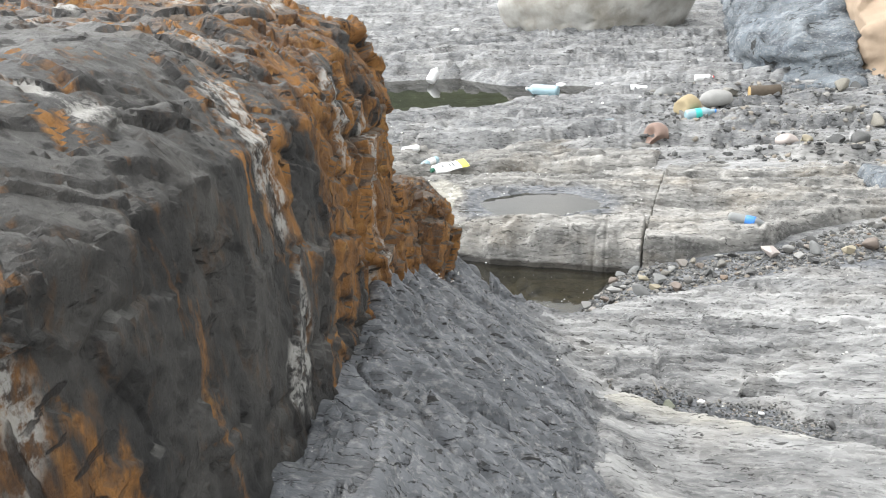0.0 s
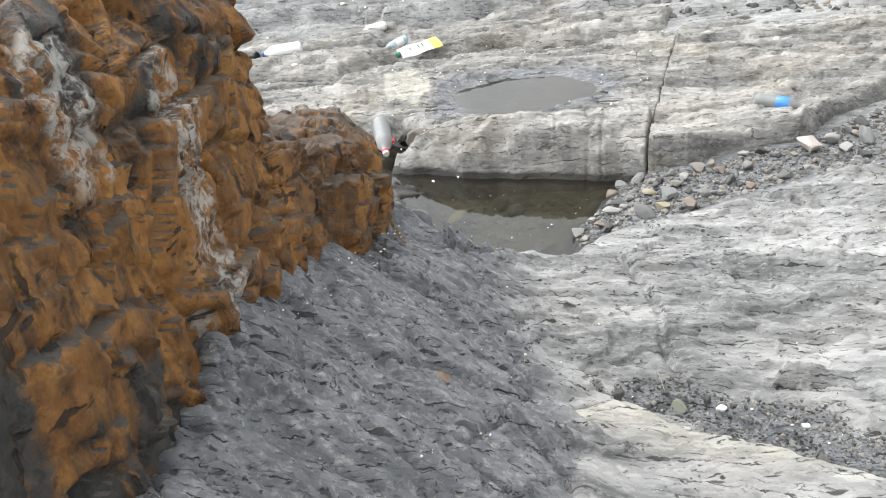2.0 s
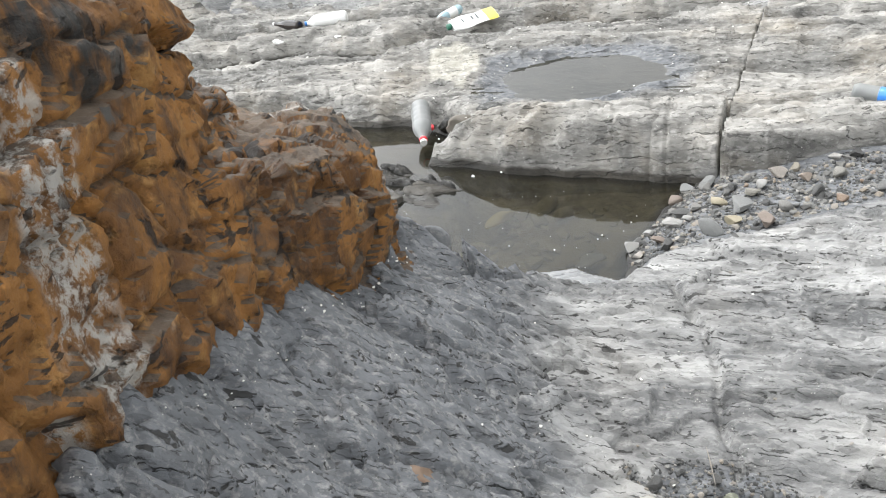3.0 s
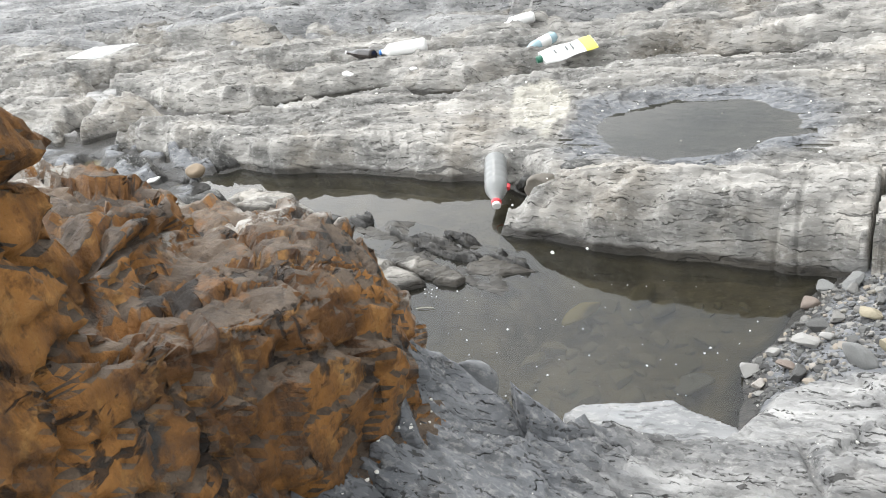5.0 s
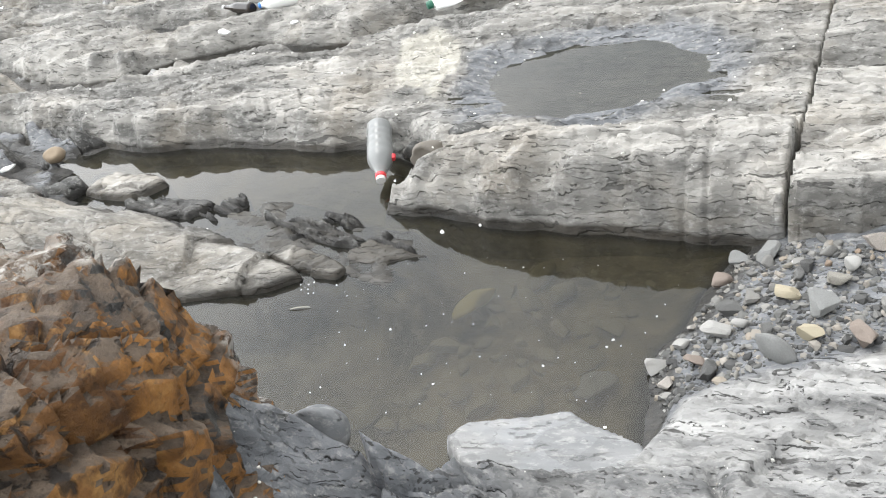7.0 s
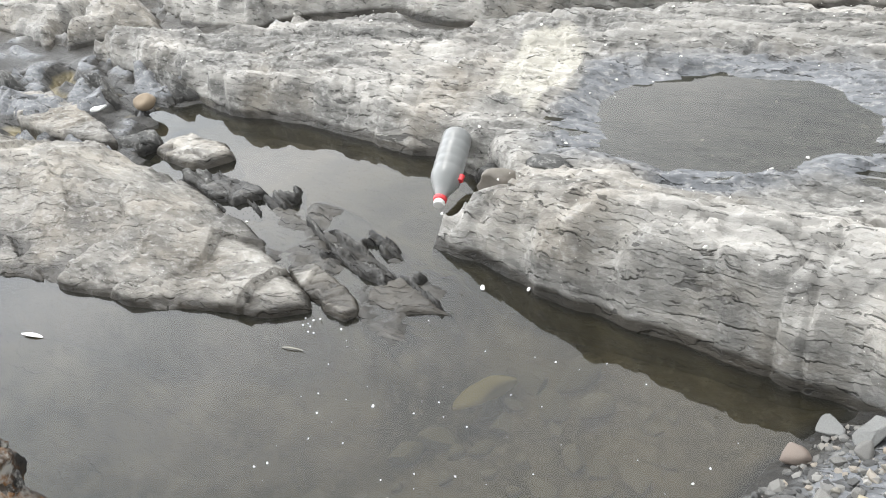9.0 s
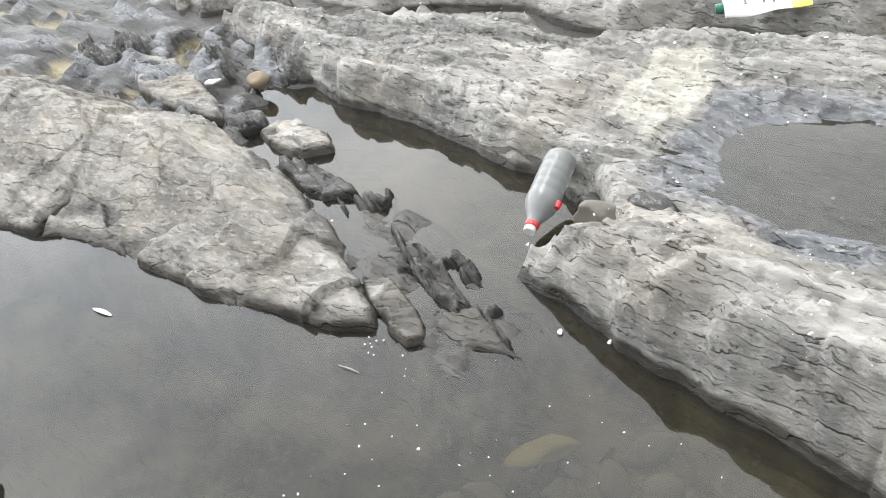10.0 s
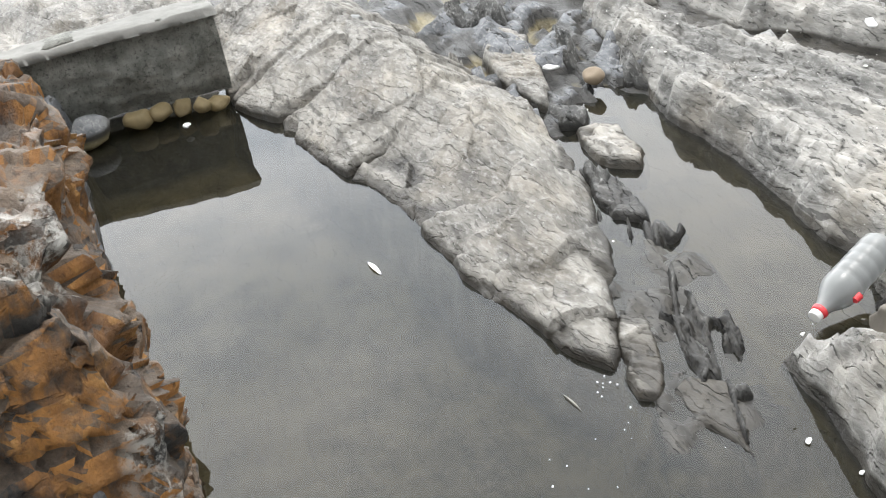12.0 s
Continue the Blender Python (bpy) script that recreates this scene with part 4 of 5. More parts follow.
def lump(name, centre, size, turn, material, label, seed, category="stone", cuts=4, angular=0.5):
    """A rough stone: a ball cut by random planes and roughened."""
    bm = bmesh.new()
    bmesh.ops.create_icosphere(bm, subdivisions=cuts, radius=1.0)
    rng = np.random.default_rng(seed)
    p = np.array([v.co[:] for v in bm.verts])
    n = rng.normal(size=(9, 3))
    n /= np.linalg.norm(n, axis=1)[:, None]
    reach = p @ n.T
    limit = rng.uniform(0.62, 0.95, 9)
    over = np.clip(reach - limit, 0, 1)
    p = p - angular * 1.7 * (over[:, :, None] * n[None]).sum(1)
    p = p * (1 + 0.10 * fbm(p[:, 0] * 2 + seed, p[:, 1] * 2, p[:, 2] * 2, 4, seed))[:, None]
    for v, q in zip(bm.verts, p):
        v.co = Vector(q * np.array(size))
    for f in bm.faces:
        f.smooth = True
    me = bpy.data.meshes.new(name)
    bm.to_mesh(me)
    bm.free()
    me.materials.append(material)
    ob = new(name, me)
    ob.matrix_world = pose(*centre, *turn)
    return tagged(ob, label, category)


lump("stone", (-0.02, 3.87, 0.42), (0.075, 0.05, 0.075), (10, 20, 30), M_SMOOTH, "grey angular stone wedged beside the boulder", 5, angular=0.7)
lump("stone", (-0.31, 5.43, 0.09), (0.075, 0.045, 0.055), (0, 0, 20), plain("brown_stone", (0.14, 0.125, 0.105), 0.7, 0.4, 18.0, 0.4), "brown angular stone jammed at the channel end", 6, angular=0.8)
lump("stone", (-0.17, 5.46, 0.13), (0.085, 0.05, 0.05), (0, 0, -10), M_WETROCK, "dark grey angular stone jammed at the channel end", 7, angular=0.8)
lump("stone", (-0.40, 5.50, 0.06), (0.05, 0.04, 0.04), (0, 0, 40), M_WETROCK, "small dark stone beside the channel end", 8)
lump("pebble", (-2.115, 5.66, 0.065), (0.050, 0.040, 0.035), (0, 0, 10), plain("tan_pebble", (0.22, 0.17, 0.115), 0.75, 0.25, 22.0, 0.3), "rounded tan pebble at the head of the channel", 9, "pebble", 3, 0.2)

M_OCHRE = plain("ochre_chip", (0.30, 0.165, 0.06), 0.75, 0.35, 15.0, 0.4)
lump("stone", (0.27, 2.80, 0.585), (0.04, 0.025, 0.02), (0, 30, 20), plain("brown_chip", (0.20, 0.14, 0.10), 0.75, 0.3, 15.0, 0.4), "brown chip of rock lodged on the ramp", 11, "stone", 3, 0.9)
lump("stone", (0.035, 2.10, 0.86), (0.06, 0.05, 0.035), (0, 35, 10), M_OCHRE, "ochre-stained stone at the boulder foot", 12, "stone", 3, 0.6)
lump("stone", (0.09, 2.22, 0.80), (0.07, 0.05, 0.025), (0, 35, 60), M_OCHRE, "rust-stained stone at the boulder foot", 13, "stone", 3, 0.8)
lump("stone", (0.10, 1.92, 0.87), (0.10, 0.07, 0.05), (0, 30, 30), M_GREY, "dark angular stone at the boulder foot", 14, "stone", 3, 0.9)
lump("stone", (0.20, 1.98, 0.80), (0.08, 0.06, 0.04), (0, 30, -20), M_GREY, "dark angular stone at the boulder foot", 15, "stone", 3, 0.9)

# ---- concrete wall at the head of the pool ----
def wall():
    xs, zs = np.linspace(0, 1.75, 130), np.linspace(0, 1, 30)
    u, v = np.meshgrid(xs, zs)
    top = 0.37 + 0.05 * u / 1.75 + 0.012 * fbm(u * 6, u * 0, None, 3, 301)
    front = np.stack([-3.06 + 0.05 * (1 - v) * 0 + 0.03 * fbm(u * 9, v * 4, None, 4, 302, 0.6) + 0.04 * fbm(u * 2.5, v * 2, None, 2, 303), 2.65 + u, 0.06 + v * (top - 0.06)], -1)
    back = front.copy()
    back[..., 0] -= 0.16
    rows = np.concatenate([front, back[::-1]], 0)
    ob = new("wall_pool", mesh_from("wall_pool", rows.reshape(-1, 3), grid_quads(130, 60)))
    m = Nodes("old_concrete")
    col = m.mix(m.ramp(m.noise(9.0, 6, 0.7), (0.35, 0.0), (0.65, 1.0)), (0.10, 0.102, 0.088), (0.26, 0.258, 0.23))
    col = m.mix(m.ramp(m.noise(70.0, 4, 0.7), (0.33, 0.7), (0.47, 0.0)), col, (0.03, 0.03, 0.026))
    ob.data.materials.append(m.done(col, 0.85, m.bump(m.noise(60.0, 6, 0.75), 0.9, 0.012)))
    return tagged(ob, "low weathered concrete wall closing the pool", "wall", kind="structure")


wall()
tagged(slab("concrete_coping", [(-3.26, 2.6), (-3.03, 2.6), (-3.03, 4.42), (-3.24, 4.42)], lambda x, y: 0.375 + 0.05 * (y - 2.65) / 1.75 + 0.008 * fbm(x * 12, y * 12, None, 3, 305),
            lambda x, y: 0.34 + 0.05 * (y - 2.65) / 1.75, 0.012, 0.02, plain("worn_pale_concrete", (0.21, 0.206, 0.19), 0.85, 0.3, 14.0, 0.7), 0.03, 306), "pale worn top of the concrete wall", "coping", kind="structure")
M_MOSSY = plain("ochre_stone", (0.19, 0.145, 0.07), 0.7, 0.4, 25.0, 0.4)
for i, (dy, dx, s) in enumerate([(0.0, 0.0, 0.06), (0.10, 0.02, 0.05), (0.19, -0.01, 0.055), (0.27, 0.02, 0.045), (0.34, 0.0, 0.05), (-0.2, 0.03, 0.09), (-0.36, 0.02, 0.085), (-0.52, 0.0, 0.08)]):
    tagged(lump("stone", (-2.99 + dx + 0.03 * math.sin(i * 5), 3.98 + dy, 0.05 + 0.015 * math.sin(i * 3)), (s * 0.9, s * 1.1, s * 0.8), (0, 0, 40 * i), M_MOSSY if i < 5 else M_SMOOTH,
                "ochre rounded stone at the foot of the wall" if i < 5 else "grey squared stone at the foot of the wall", 310 + i, "stone", 3), group="stones along the wall foot")
# rock ground behind the wall
tagged(slab("rock_slab", [(-6.5, 2.6), (-3.3, 2.6), (-3.3, 4.3), (-3.9, 4.5), (-6.5, 4.6)], lambda x, y: 0.26 + 0.05 * fbm(x * 2, y * 2, None, 4, 331) + plates(x, y, 0.3, 0.5, 0.2, 0.06, 0.06, 332),
            -0.1, 0.03, 0.12, M_TIP, 0.08, 333), "broken pale rock behind the wall", "rock slab", kind="structure")

# ---- pebbles ----
def pebble_mesh(seed, angular):
    bm = bmesh.new()
    bmesh.ops.create_icosphere(bm, subdivisions=3, radius=1.0)
    rng = np.random.default_rng(seed)
    p = np.array([v.co[:] for v in bm.verts])
    for _ in range(11):
        n = rng.normal(size=3)
        n /= np.linalg.norm(n)
        over = np.clip(p @ n - rng.uniform(0.36, 0.74), 0, 1)
        p = p - angular * over[:, None] * n[None]
    p = p * (1 + 0.10 * fbm(p[:, 0] * 2.2 + seed, p[:, 1] * 2.2, p[:, 2] * 2.2, 3, seed))[:, None] * np.array([1.0, rng.uniform(0.6, 0.85), rng.uniform(0.4, 0.7)]) * 1.12
    for v, q in zip(bm.verts, p):
        v.co = Vector(q)
    for f in bm.faces:
        f.smooth = angular < 0.9
    me = bpy.data.meshes.new("pebble")
    bm.to_mesh(me)
    bm.free()
    me.materials.append(M_STONE)
    return me


PEBBLES = [pebble_mesh(400 + i, (0.7, 1.0, 1.0, 1.0)[i % 4]) for i in range(12)]
M_CREAM = plain("cream_stone", (0.34, 0.30, 0.215), 0.7, 0.15, 20.0, 0.2)
M_PINK = plain("pinkish_stone", (0.40, 0.35, 0.32), 0.75, 0.12, 20.0, 0.25)
M_LIGHT = plain("light_stone", (0.29, 0.285, 0.27), 0.75, 0.2, 20.0, 0.3)
M_BRICK = plain("reddish_stone", (0.19, 0.155, 0.13), 0.75, 0.25, 20.0, 0.3)
M_BED = plain("silted_stone", (0.29, 0.26, 0.175), 0.8, 0.35, 9.0, 0.3)
M_SLATE = plain("grey_stone", (0.19, 0.192, 0.186), 0.75, 0.3, 16.0, 0.4)


def ground_at(x, y):
    return float(ground_height(np.array([[x]]), np.array([[y]]))[0, 0])


placed = []


def set_pebble(x, y, size, mesh, label, group, material=None, sink=0.25, spin=None, z=None):
    ob = new("pebble", PEBBLES[mesh % 12])
    base = ground_at(x, y) if z is None else z
    ob.matrix_world = pose(x, y, base + size * 0.5 * (0.5 - sink) + 0.1 * size, random.uniform(-14, 14), random.uniform(-14, 14), random.uniform(0, 360) if spin is None else spin) @ Matrix.Scale(size * 0.5, 4)
    if material:
        ob.material_slots[0].link = "OBJECT"
        ob.material_slots[0].material = material
    placed.append((x, y, size * 0.5))
    return tagged(ob, label, "pebble", group)


BANK = "pebbles on the bank beside the pool"
for x, y, s, k, mat, text in [
        (0.815, 4.675, 0.105, 3, M_CREAM, "smooth cream oval pebble on the bank"), (0.515, 4.49, 0.085, 2, M_LIGHT, "angular light grey stone at the water's edge"),
        (0.668, 4.555, 0.095, 5, M_LIGHT, "pale angular stone on the bank"), (0.72, 4.565, 0.06, 0, M_LIGHT, "round whitish pebble on the bank"), (0.575, 4.53, 0.06, 3, M_LIGHT, "light grey oval pebble by the water"),
        (0.66, 4.80, 0.075, 0, M_BRICK, "brownish rounded pebble at the water's edge"), (0.70, 4.90, 0.085, 2, M_SLATE, "grey upright stone beside the shelf"), (0.78, 4.88, 0.10, 5, M_SLATE, "flat grey stone beside the shelf"),
        (0.80, 4.445, 0.125, 8, M_SLATE, "large grey angular stone on the bank"), (0.87, 4.50, 0.09, 6, M_CREAM, "yellowish brick-like stone on the bank"), (0.98, 4.49, 0.11, 9, M_BRICK, "reddish flat stone on the bank"),
        (0.90, 4.60, 0.12, 11, M_SLATE, "flat grey stone on the bank"), (0.97, 4.74, 0.08, 4, M_LIGHT, "light grey pebble among gravel"), (0.62, 4.46, 0.07, 1, M_BRICK, "pale reddish pebble by the water"),
        (1.52, 4.93, 0.16, 5, M_PINK, "pinkish white wedge-shaped stone"), (1.62, 4.99, 0.10, 0, M_LIGHT, "light rounded pebble on the bank"), (1.66, 4.90, 0.09, 3, M_LIGHT, "light rounded pebble on the bank"),
        (1.76, 4.98, 0.14, 8, M_SLATE, "grey blocky stone on the bank"), (1.93, 4.96, 0.13, 6, M_CREAM, "buff rounded stone on the bank"), (2.05, 5.02, 0.16, 4, M_BRICK, "brownish rounded stone on the bank"), (2.15, 4.92, 0.15, 9, M_CREAM, "buff flat stone on the bank")]:
    set_pebble(x, y, s * 0.84, k, text, BANK, mat)


def scatter(poly, count, low, high, group, label, rng, z=None, sink=0.3, skew=2.2, material=None):
    px, py = [p[0] for p in poly], [p[1] for p in poly]
    tries = 0
    made = 0
    while made < count and tries < count * 30:
        tries += 1
        x, y = rng.uniform(min(px), max(px)), rng.uniform(min(py), max(py))
        size = low + (high - low) * rng.uniform() ** skew
        if inside(poly, np.array([x]), np.array([y]))[0] < 0 or any((x - a) ** 2 + (y - b) ** 2 < (0.72 * (c + size * 0.5)) ** 2 for a, b, c in placed):
            continue
        set_pebble(x, y, size, int(rng.integers(12)), label, group, material, sink, None, z)
        made += 1


rng = np.random.default_rng(77)
SHORE = [(0.55, 4.32), (0.50, 4.50), (0.60, 4.66), (0.66, 4.78), (0.68, 4.92), (0.82, 4.93), (1.0, 4.83), (1.32, 4.97), (1.5, 5.0), (1.75, 5.22), (2.3, 5.5), (2.3, 4.92), (1.42, 4.68), (0.86, 4.42), (0.64, 4.36)]
scatter(SHORE, 185, 0.022, 0.085, BANK, "grey beach pebble among fine gravel", rng)
scatter([(0.2, 4.34), (0.40, 4.36), (0.38, 4.5), (0.46, 4.75), (0.48, 4.88), (0.1, 4.96), (-0.1, 4.8), (-0.35, 4.4)], 48, 0.04, 0.14, "stones on the pool bed", "stone under shallow murky water", rng, sink=0.5, skew=1.5, material=M_BED)
scatter(STRIP, 22, 0.018, 0.055, "pebbles in the gravel strip", "small grey pebble in a strip of gravel", rng)
scatter([(0.9, 7.0), (1.5, 6.9), (2.0, 7.05), (2.7, 6.6), (3.6, 7.5), (3.9, 9.6), (2.4, 9.9), (1.3, 9.5), (0.9, 8.6)], 36, 0.06, 0.24, "pebbles far across the shelf", "grey stone on the far gravel", rng, skew=2.6)
set_pebble(0.845, 3.115, 0.065, 2, "greenish grey angular pebble in the gravel strip", "pebbles in the gravel strip", plain("green_grey_stone", (0.2, 0.21, 0.16), 0.75, 0.25, 20.0, 0.3))

# flat pale stone just under the surface, and the yellow one deeper
lump("stone", (0.37, 4.46, -0.022), (0.062, 0.045, 0.018), (0, 0, 25), M_LIGHT, "flat whitish stone awash at the pool surface", 340, "stone", 3, 0.9)
lump("stone", (-0.03, 4.80, -0.040), (0.038, 0.09, 0.02), (0, 0, -28), plain("yellow_bed_stone", (0.50, 0.43, 0.19), 0.8, 0.2, 14.0, 0.2), "long yellowish stone lying on the pool bed", 341, "stone", 3, 0.5)


# ---- loose gravel and shell specks ----
def grit(name, poly, count, low, high, material, label, seed, lift=0.0, height=None):
    """Many small chips in one mesh, resting on the rock."""
    r = np.random.default_rng(seed)
    px, py = [p[0] for p in poly], [p[1] for p in poly]
    x, y = r.uniform(min(px), max(px), count * 3), r.uniform(min(py), max(py), count * 3)
    ok = inside(poly, x, y) > 0
    x, y = x[ok][:count], y[ok][:count]
    z = (height or ground_height)(x[None], y[None])[0] + lift
    n = len(x)
    t = (1 + 5 ** 0.5) / 2
    ico = np.array([(-1, t, 0), (1, t, 0), (-1, -t, 0), (1, -t, 0), (0, -1, t), (0, 1, t), (0, -1, -t), (0, 1, -t), (t, 0, -1), (t, 0, 1), (-t, 0, -1), (-t, 0, 1)]) / 1.9
    tri = np.array([(0, 11, 5), (0, 5, 1), (0, 1, 7), (0, 7, 10), (0, 10, 11), (1, 5, 9), (5, 11, 4), (11, 10, 2), (10, 7, 6), (7, 1, 8),
                    (3, 9, 4), (3, 4, 2), (3, 2, 6), (3, 6, 8), (3, 8, 9), (4, 9, 5), (2, 4, 11), (6, 2, 10), (8, 6, 7), (9, 8, 1)])
    size = low + (high - low) * r.uniform(size=n) ** 2.5
    shape = ico[None] * (1 + r.uniform(-0.35, 0.35, (n, 12, 1))) * r.uniform(0.5, 1.0, (n, 1, 3)) * np.array([1, 1, 0.65])
    a = r.uniform(0, 6.28, n)[:, None]
    vx = shape[..., 0] * np.cos(a) - shape[..., 1] * np.sin(a)
    vy = shape[..., 0] * np.sin(a) + shape[..., 1] * np.cos(a)
    v = np.stack([vx, vy, shape[..., 2]], -1) * size[:, None, None] * 0.5 + np.stack([x, y, z], -1)[:, None]
    faces = (tri[None] + 12 * np.arange(n)[:, None, None]).reshape(-1, 3)
    ob = new(name, mesh_from(name, v.reshape(-1, 3), faces, False))
    ob.data.materials.append(material)
    return tagged(ob, label, "gravel", kind="stuff")


M_SHELL = plain("shell_chip", (0.72, 0.71, 0.66), 0.6, 0.1, 40.0, 0.1)
grit("gravel", SHORE, 5200, 0.005, 0.024, M_GRAVEL, "fine grey gravel between the bank pebbles", 501)
grit("gravel", SHORE, 1500, 0.014, 0.045, M_GRAVEL, "small angular stones between the bank pebbles", 511)
grit("gravel", STRIP, 2600, 0.004, 0.02, M_GRAVEL, "fine dark gravel in a hollow of the rock", 502)
grit("gravel", [(0.9, 7.0), (1.5, 6.9), (2.7, 6.6), (3.6, 7.5), (3.9, 9.6), (2.4, 9.9), (1.0, 9.3)], 3500, 0.012, 0.09, M_GRAVEL, "coarse gravel spread over the far shelf", 503)
grit("gravel", [(0.5, 1.9), (1.9, 1.9), (2.0, 4.7), (0.9, 4.35), (0.55, 4.1), (0.4, 3.2)], 900, 0.004, 0.014, M_GRAVEL, "loose chips on the bare rock", 504)
grit("shell_chips", [(0.0, 2.0), (2.0, 2.0), (2.0, 4.8), (0.85, 4.35), (0.5, 4.1), (0.1, 3.8)], 170, 0.004, 0.014, M_SHELL, "tiny white shell chips on the rock", 505, 0.003)
grit("shell_chips", SHELF, 260, 0.004, 0.016, M_SHELL, "tiny white shell chips on the shelf", 506, 0.003, shelf_top)
grit("shell_chips", [(-0.4, 4.2), (0.45, 4.3), (0.6, 4.8), (0.2, 5.0), (-0.7, 4.95), (-2.0, 5.6), (-2.2, 5.5), (-1.0, 5.2), (-0.45, 4.9)], 130, 0.003, 0.012, M_SHELL, "white flecks floating on the pool", 507, 0.001, lambda x, y: 0 * x)
grit("shell_chips", [(-0.62, 4.80), (-0.50, 4.78), (-0.46, 4.84), (-0.58, 4.86)], 9, 0.006, 0.013, M_SHELL, "white shell chips at the slab tip", 508, 0.006, lambda x, y: 0 * x)
grit("shell_chips", [(-0.035, 2.5), (-0.005, 2.5), (0.0, 3.3), (0.0, 3.72), (-0.03, 3.72)], 50, 0.004, 0.013, M_SHELL, "white crusted shells along the boulder foot", 512, 0.012)
grit("shell_chips", [(-4, 6.8), (3.5, 6.8), (3.8, 12), (-4, 12)], 160, 0.012, 0.05, M_SHELL, "pale chips scattered over the far shelf", 509, 0.004)


# ---- litter ----
def turned(profile, sides=28, ribs=0.0):
    """A bottle-like body turned round z from (radius, height) pairs."""
    bm = bmesh.new()
    rings = []
    for r, h in profile:
        rings.append([bm.verts.new((r * math.cos(2 * math.pi * i / sides), r * math.sin(2 * math.pi * i / sides), h)) for i in range(sides)])
    for a, b in zip(rings, rings[1:]):
        for i in range(sides):
            bm.faces.new((a[i], a[(i + 1) % sides], b[(i + 1) % sides], b[i]))
    bm.faces.new(rings[0][::-1])
    bm.faces.new(rings[-1])
    for f in bm.faces:
        f.smooth = len(f.verts) == 4
    return bm


def along(start, end, roll=0):
    """The pose that lays a z-up thing from start to end."""
    way = Vector(end) - Vector(start)
    return Matrix.Translation(start) @ way.to_track_quat("Z", "Y").to_matrix().to_4x4() @ pose(0, 0, 0, 0, 0, roll)


def empty(name, m, label, category, group=""):
    ob = tagged(new(name), label, category, group)
    ob.matrix_world = m
    return ob


def plastic(name, color, rough=0.3, clear=0.0):
    return plain(name, color, rough, 0.06, 25.0, 0.05, **({"Transmission_Weight": clear} if clear else {}))


P_CLOUDY = plain("scuffed_clear_plastic", (0.34, 0.35, 0.345), 0.28, 0.22, 14.0, 0.2, Transmission_Weight=0.45)
P_WHITE, P_RED = plastic("white_plastic", (0.78, 0.78, 0.76)), plastic("red_plastic", (0.72, 0.06, 0.07))
P_BROWN, P_BLUE = plastic("brown_glass", (0.025, 0.02, 0.017), 0.12), plastic("blue_plastic", (0.05, 0.22, 0.62))
P_TEAL, P_YELLOW = plastic("teal_plastic", (0.05, 0.55, 0.48)), plastic("yellow_print", (0.72, 0.62, 0.10))
P_PALEBLUE = plain("pale_blue_plastic", (0.45, 0.62, 0.68), 0.25, 0.1, 20.0, 0.1, Transmission_Weight=0.3)
P_INK = plastic("dark_print", (0.10, 0.11, 0.11))


def bottle(start, end, radius, body_mat, cap_mat, label, ribs=0, ring_mat=None, sleeve=None, roll=0, neck=0.62):
    length = (Vector(end) - Vector(start)).length
    thing = empty("bottle", along(start, end, roll), label, "bottle", "")
    shoulder = neck * length
    profile = [(radius * 0.75, 0.0), (radius * 0.96, 0.012)]
    steps = 26
    for i in range(1, steps):
        h = 0.012 + (shoulder - 0.012) * i / steps
        profile.append((radius * (1 - (0.045 * max(0.0, math.sin(2 * math.pi * ribs * i / steps)) if ribs else 0.0)), h))
    for i in range(0, 9):
        k = i / 8
        profile.append((radius * (1 - 0.66 * (k * k * (3 - 2 * k))), shoulder + (0.93 * length - shoulder) * k))
    profile.append((radius * 0.33, length * 0.945))
    body = part("body", turned(profile), body_mat, thing)
    part("cap", turned([(radius * 0.34, length * 0.945), (radius * 0.36, length * 0.95), (radius * 0.36, length * 0.995), (radius * 0.33, length)], 20), cap_mat, thing)
    if ring_mat:
        part("neck_ring", turned([(radius * 0.40, length * 0.895), (radius * 0.44, length * 0.90), (radius * 0.42, length * 0.935), (radius * 0.36, length * 0.945)], 20), ring_mat, thing)
    if sleeve:
        mat, a, b = sleeve
        part("label", turned([(radius * 1.0, length * a), (radius * 1.012, length * (a + 0.004)), (radius * 1.012, length * (b - 0.004)), (radius * 1.0, length * b)], 28), mat, thing)
    return thing


jug = bottle((-0.552, 5.590, 0.130), (-0.478, 5.330, 0.054), 0.046, P_CLOUDY, P_WHITE, "scuffed translucent plastic bottle with red neck ring lying in the channel", ribs=5, ring_mat=P_RED)
bm = bmesh.new()
bmesh.ops.create_cone(bm, cap_ends=True, segments=14, radius1=0.011, radius2=0.009, depth=0.02)
bmesh.ops.translate(bm, verts=bm.verts, vec=(0.046, 0.0, 0.215))
bmesh.ops.translate(bm, verts=bm.verts, vec=(0, 0, -0.035))
part("red_tag", bm, P_RED, jug)
bottle((-1.66, 6.845, 0.155), (-1.88, 6.93, 0.15), 0.030, P_BROWN, P_WHITE, "dark brown bottle lying on the shelf beyond the pool", neck=0.45)
white = bottle((-1.37, 6.92, 0.165), (-1.63, 6.855, 0.16), 0.040, P_WHITE, P_BLUE, "white plastic bottle with blue cap lying on the rock", neck=0.75)
bottle((-0.665, 6.985, 0.135), (-0.79, 6.79, 0.125), 0.030, P_PALEBLUE, P_TEAL, "pale plastic bottle with a teal cap lying on the rock", neck=0.6, sleeve=(P_WHITE, 0.2, 0.5))
bottle((-0.87, 7.32, 0.14), (-1.02, 7.24, 0.135), 0.032, P_WHITE, P_WHITE, "small white plastic bottle on the far rock", neck=0.8, sleeve=(P_INK, 0.74, 0.77))
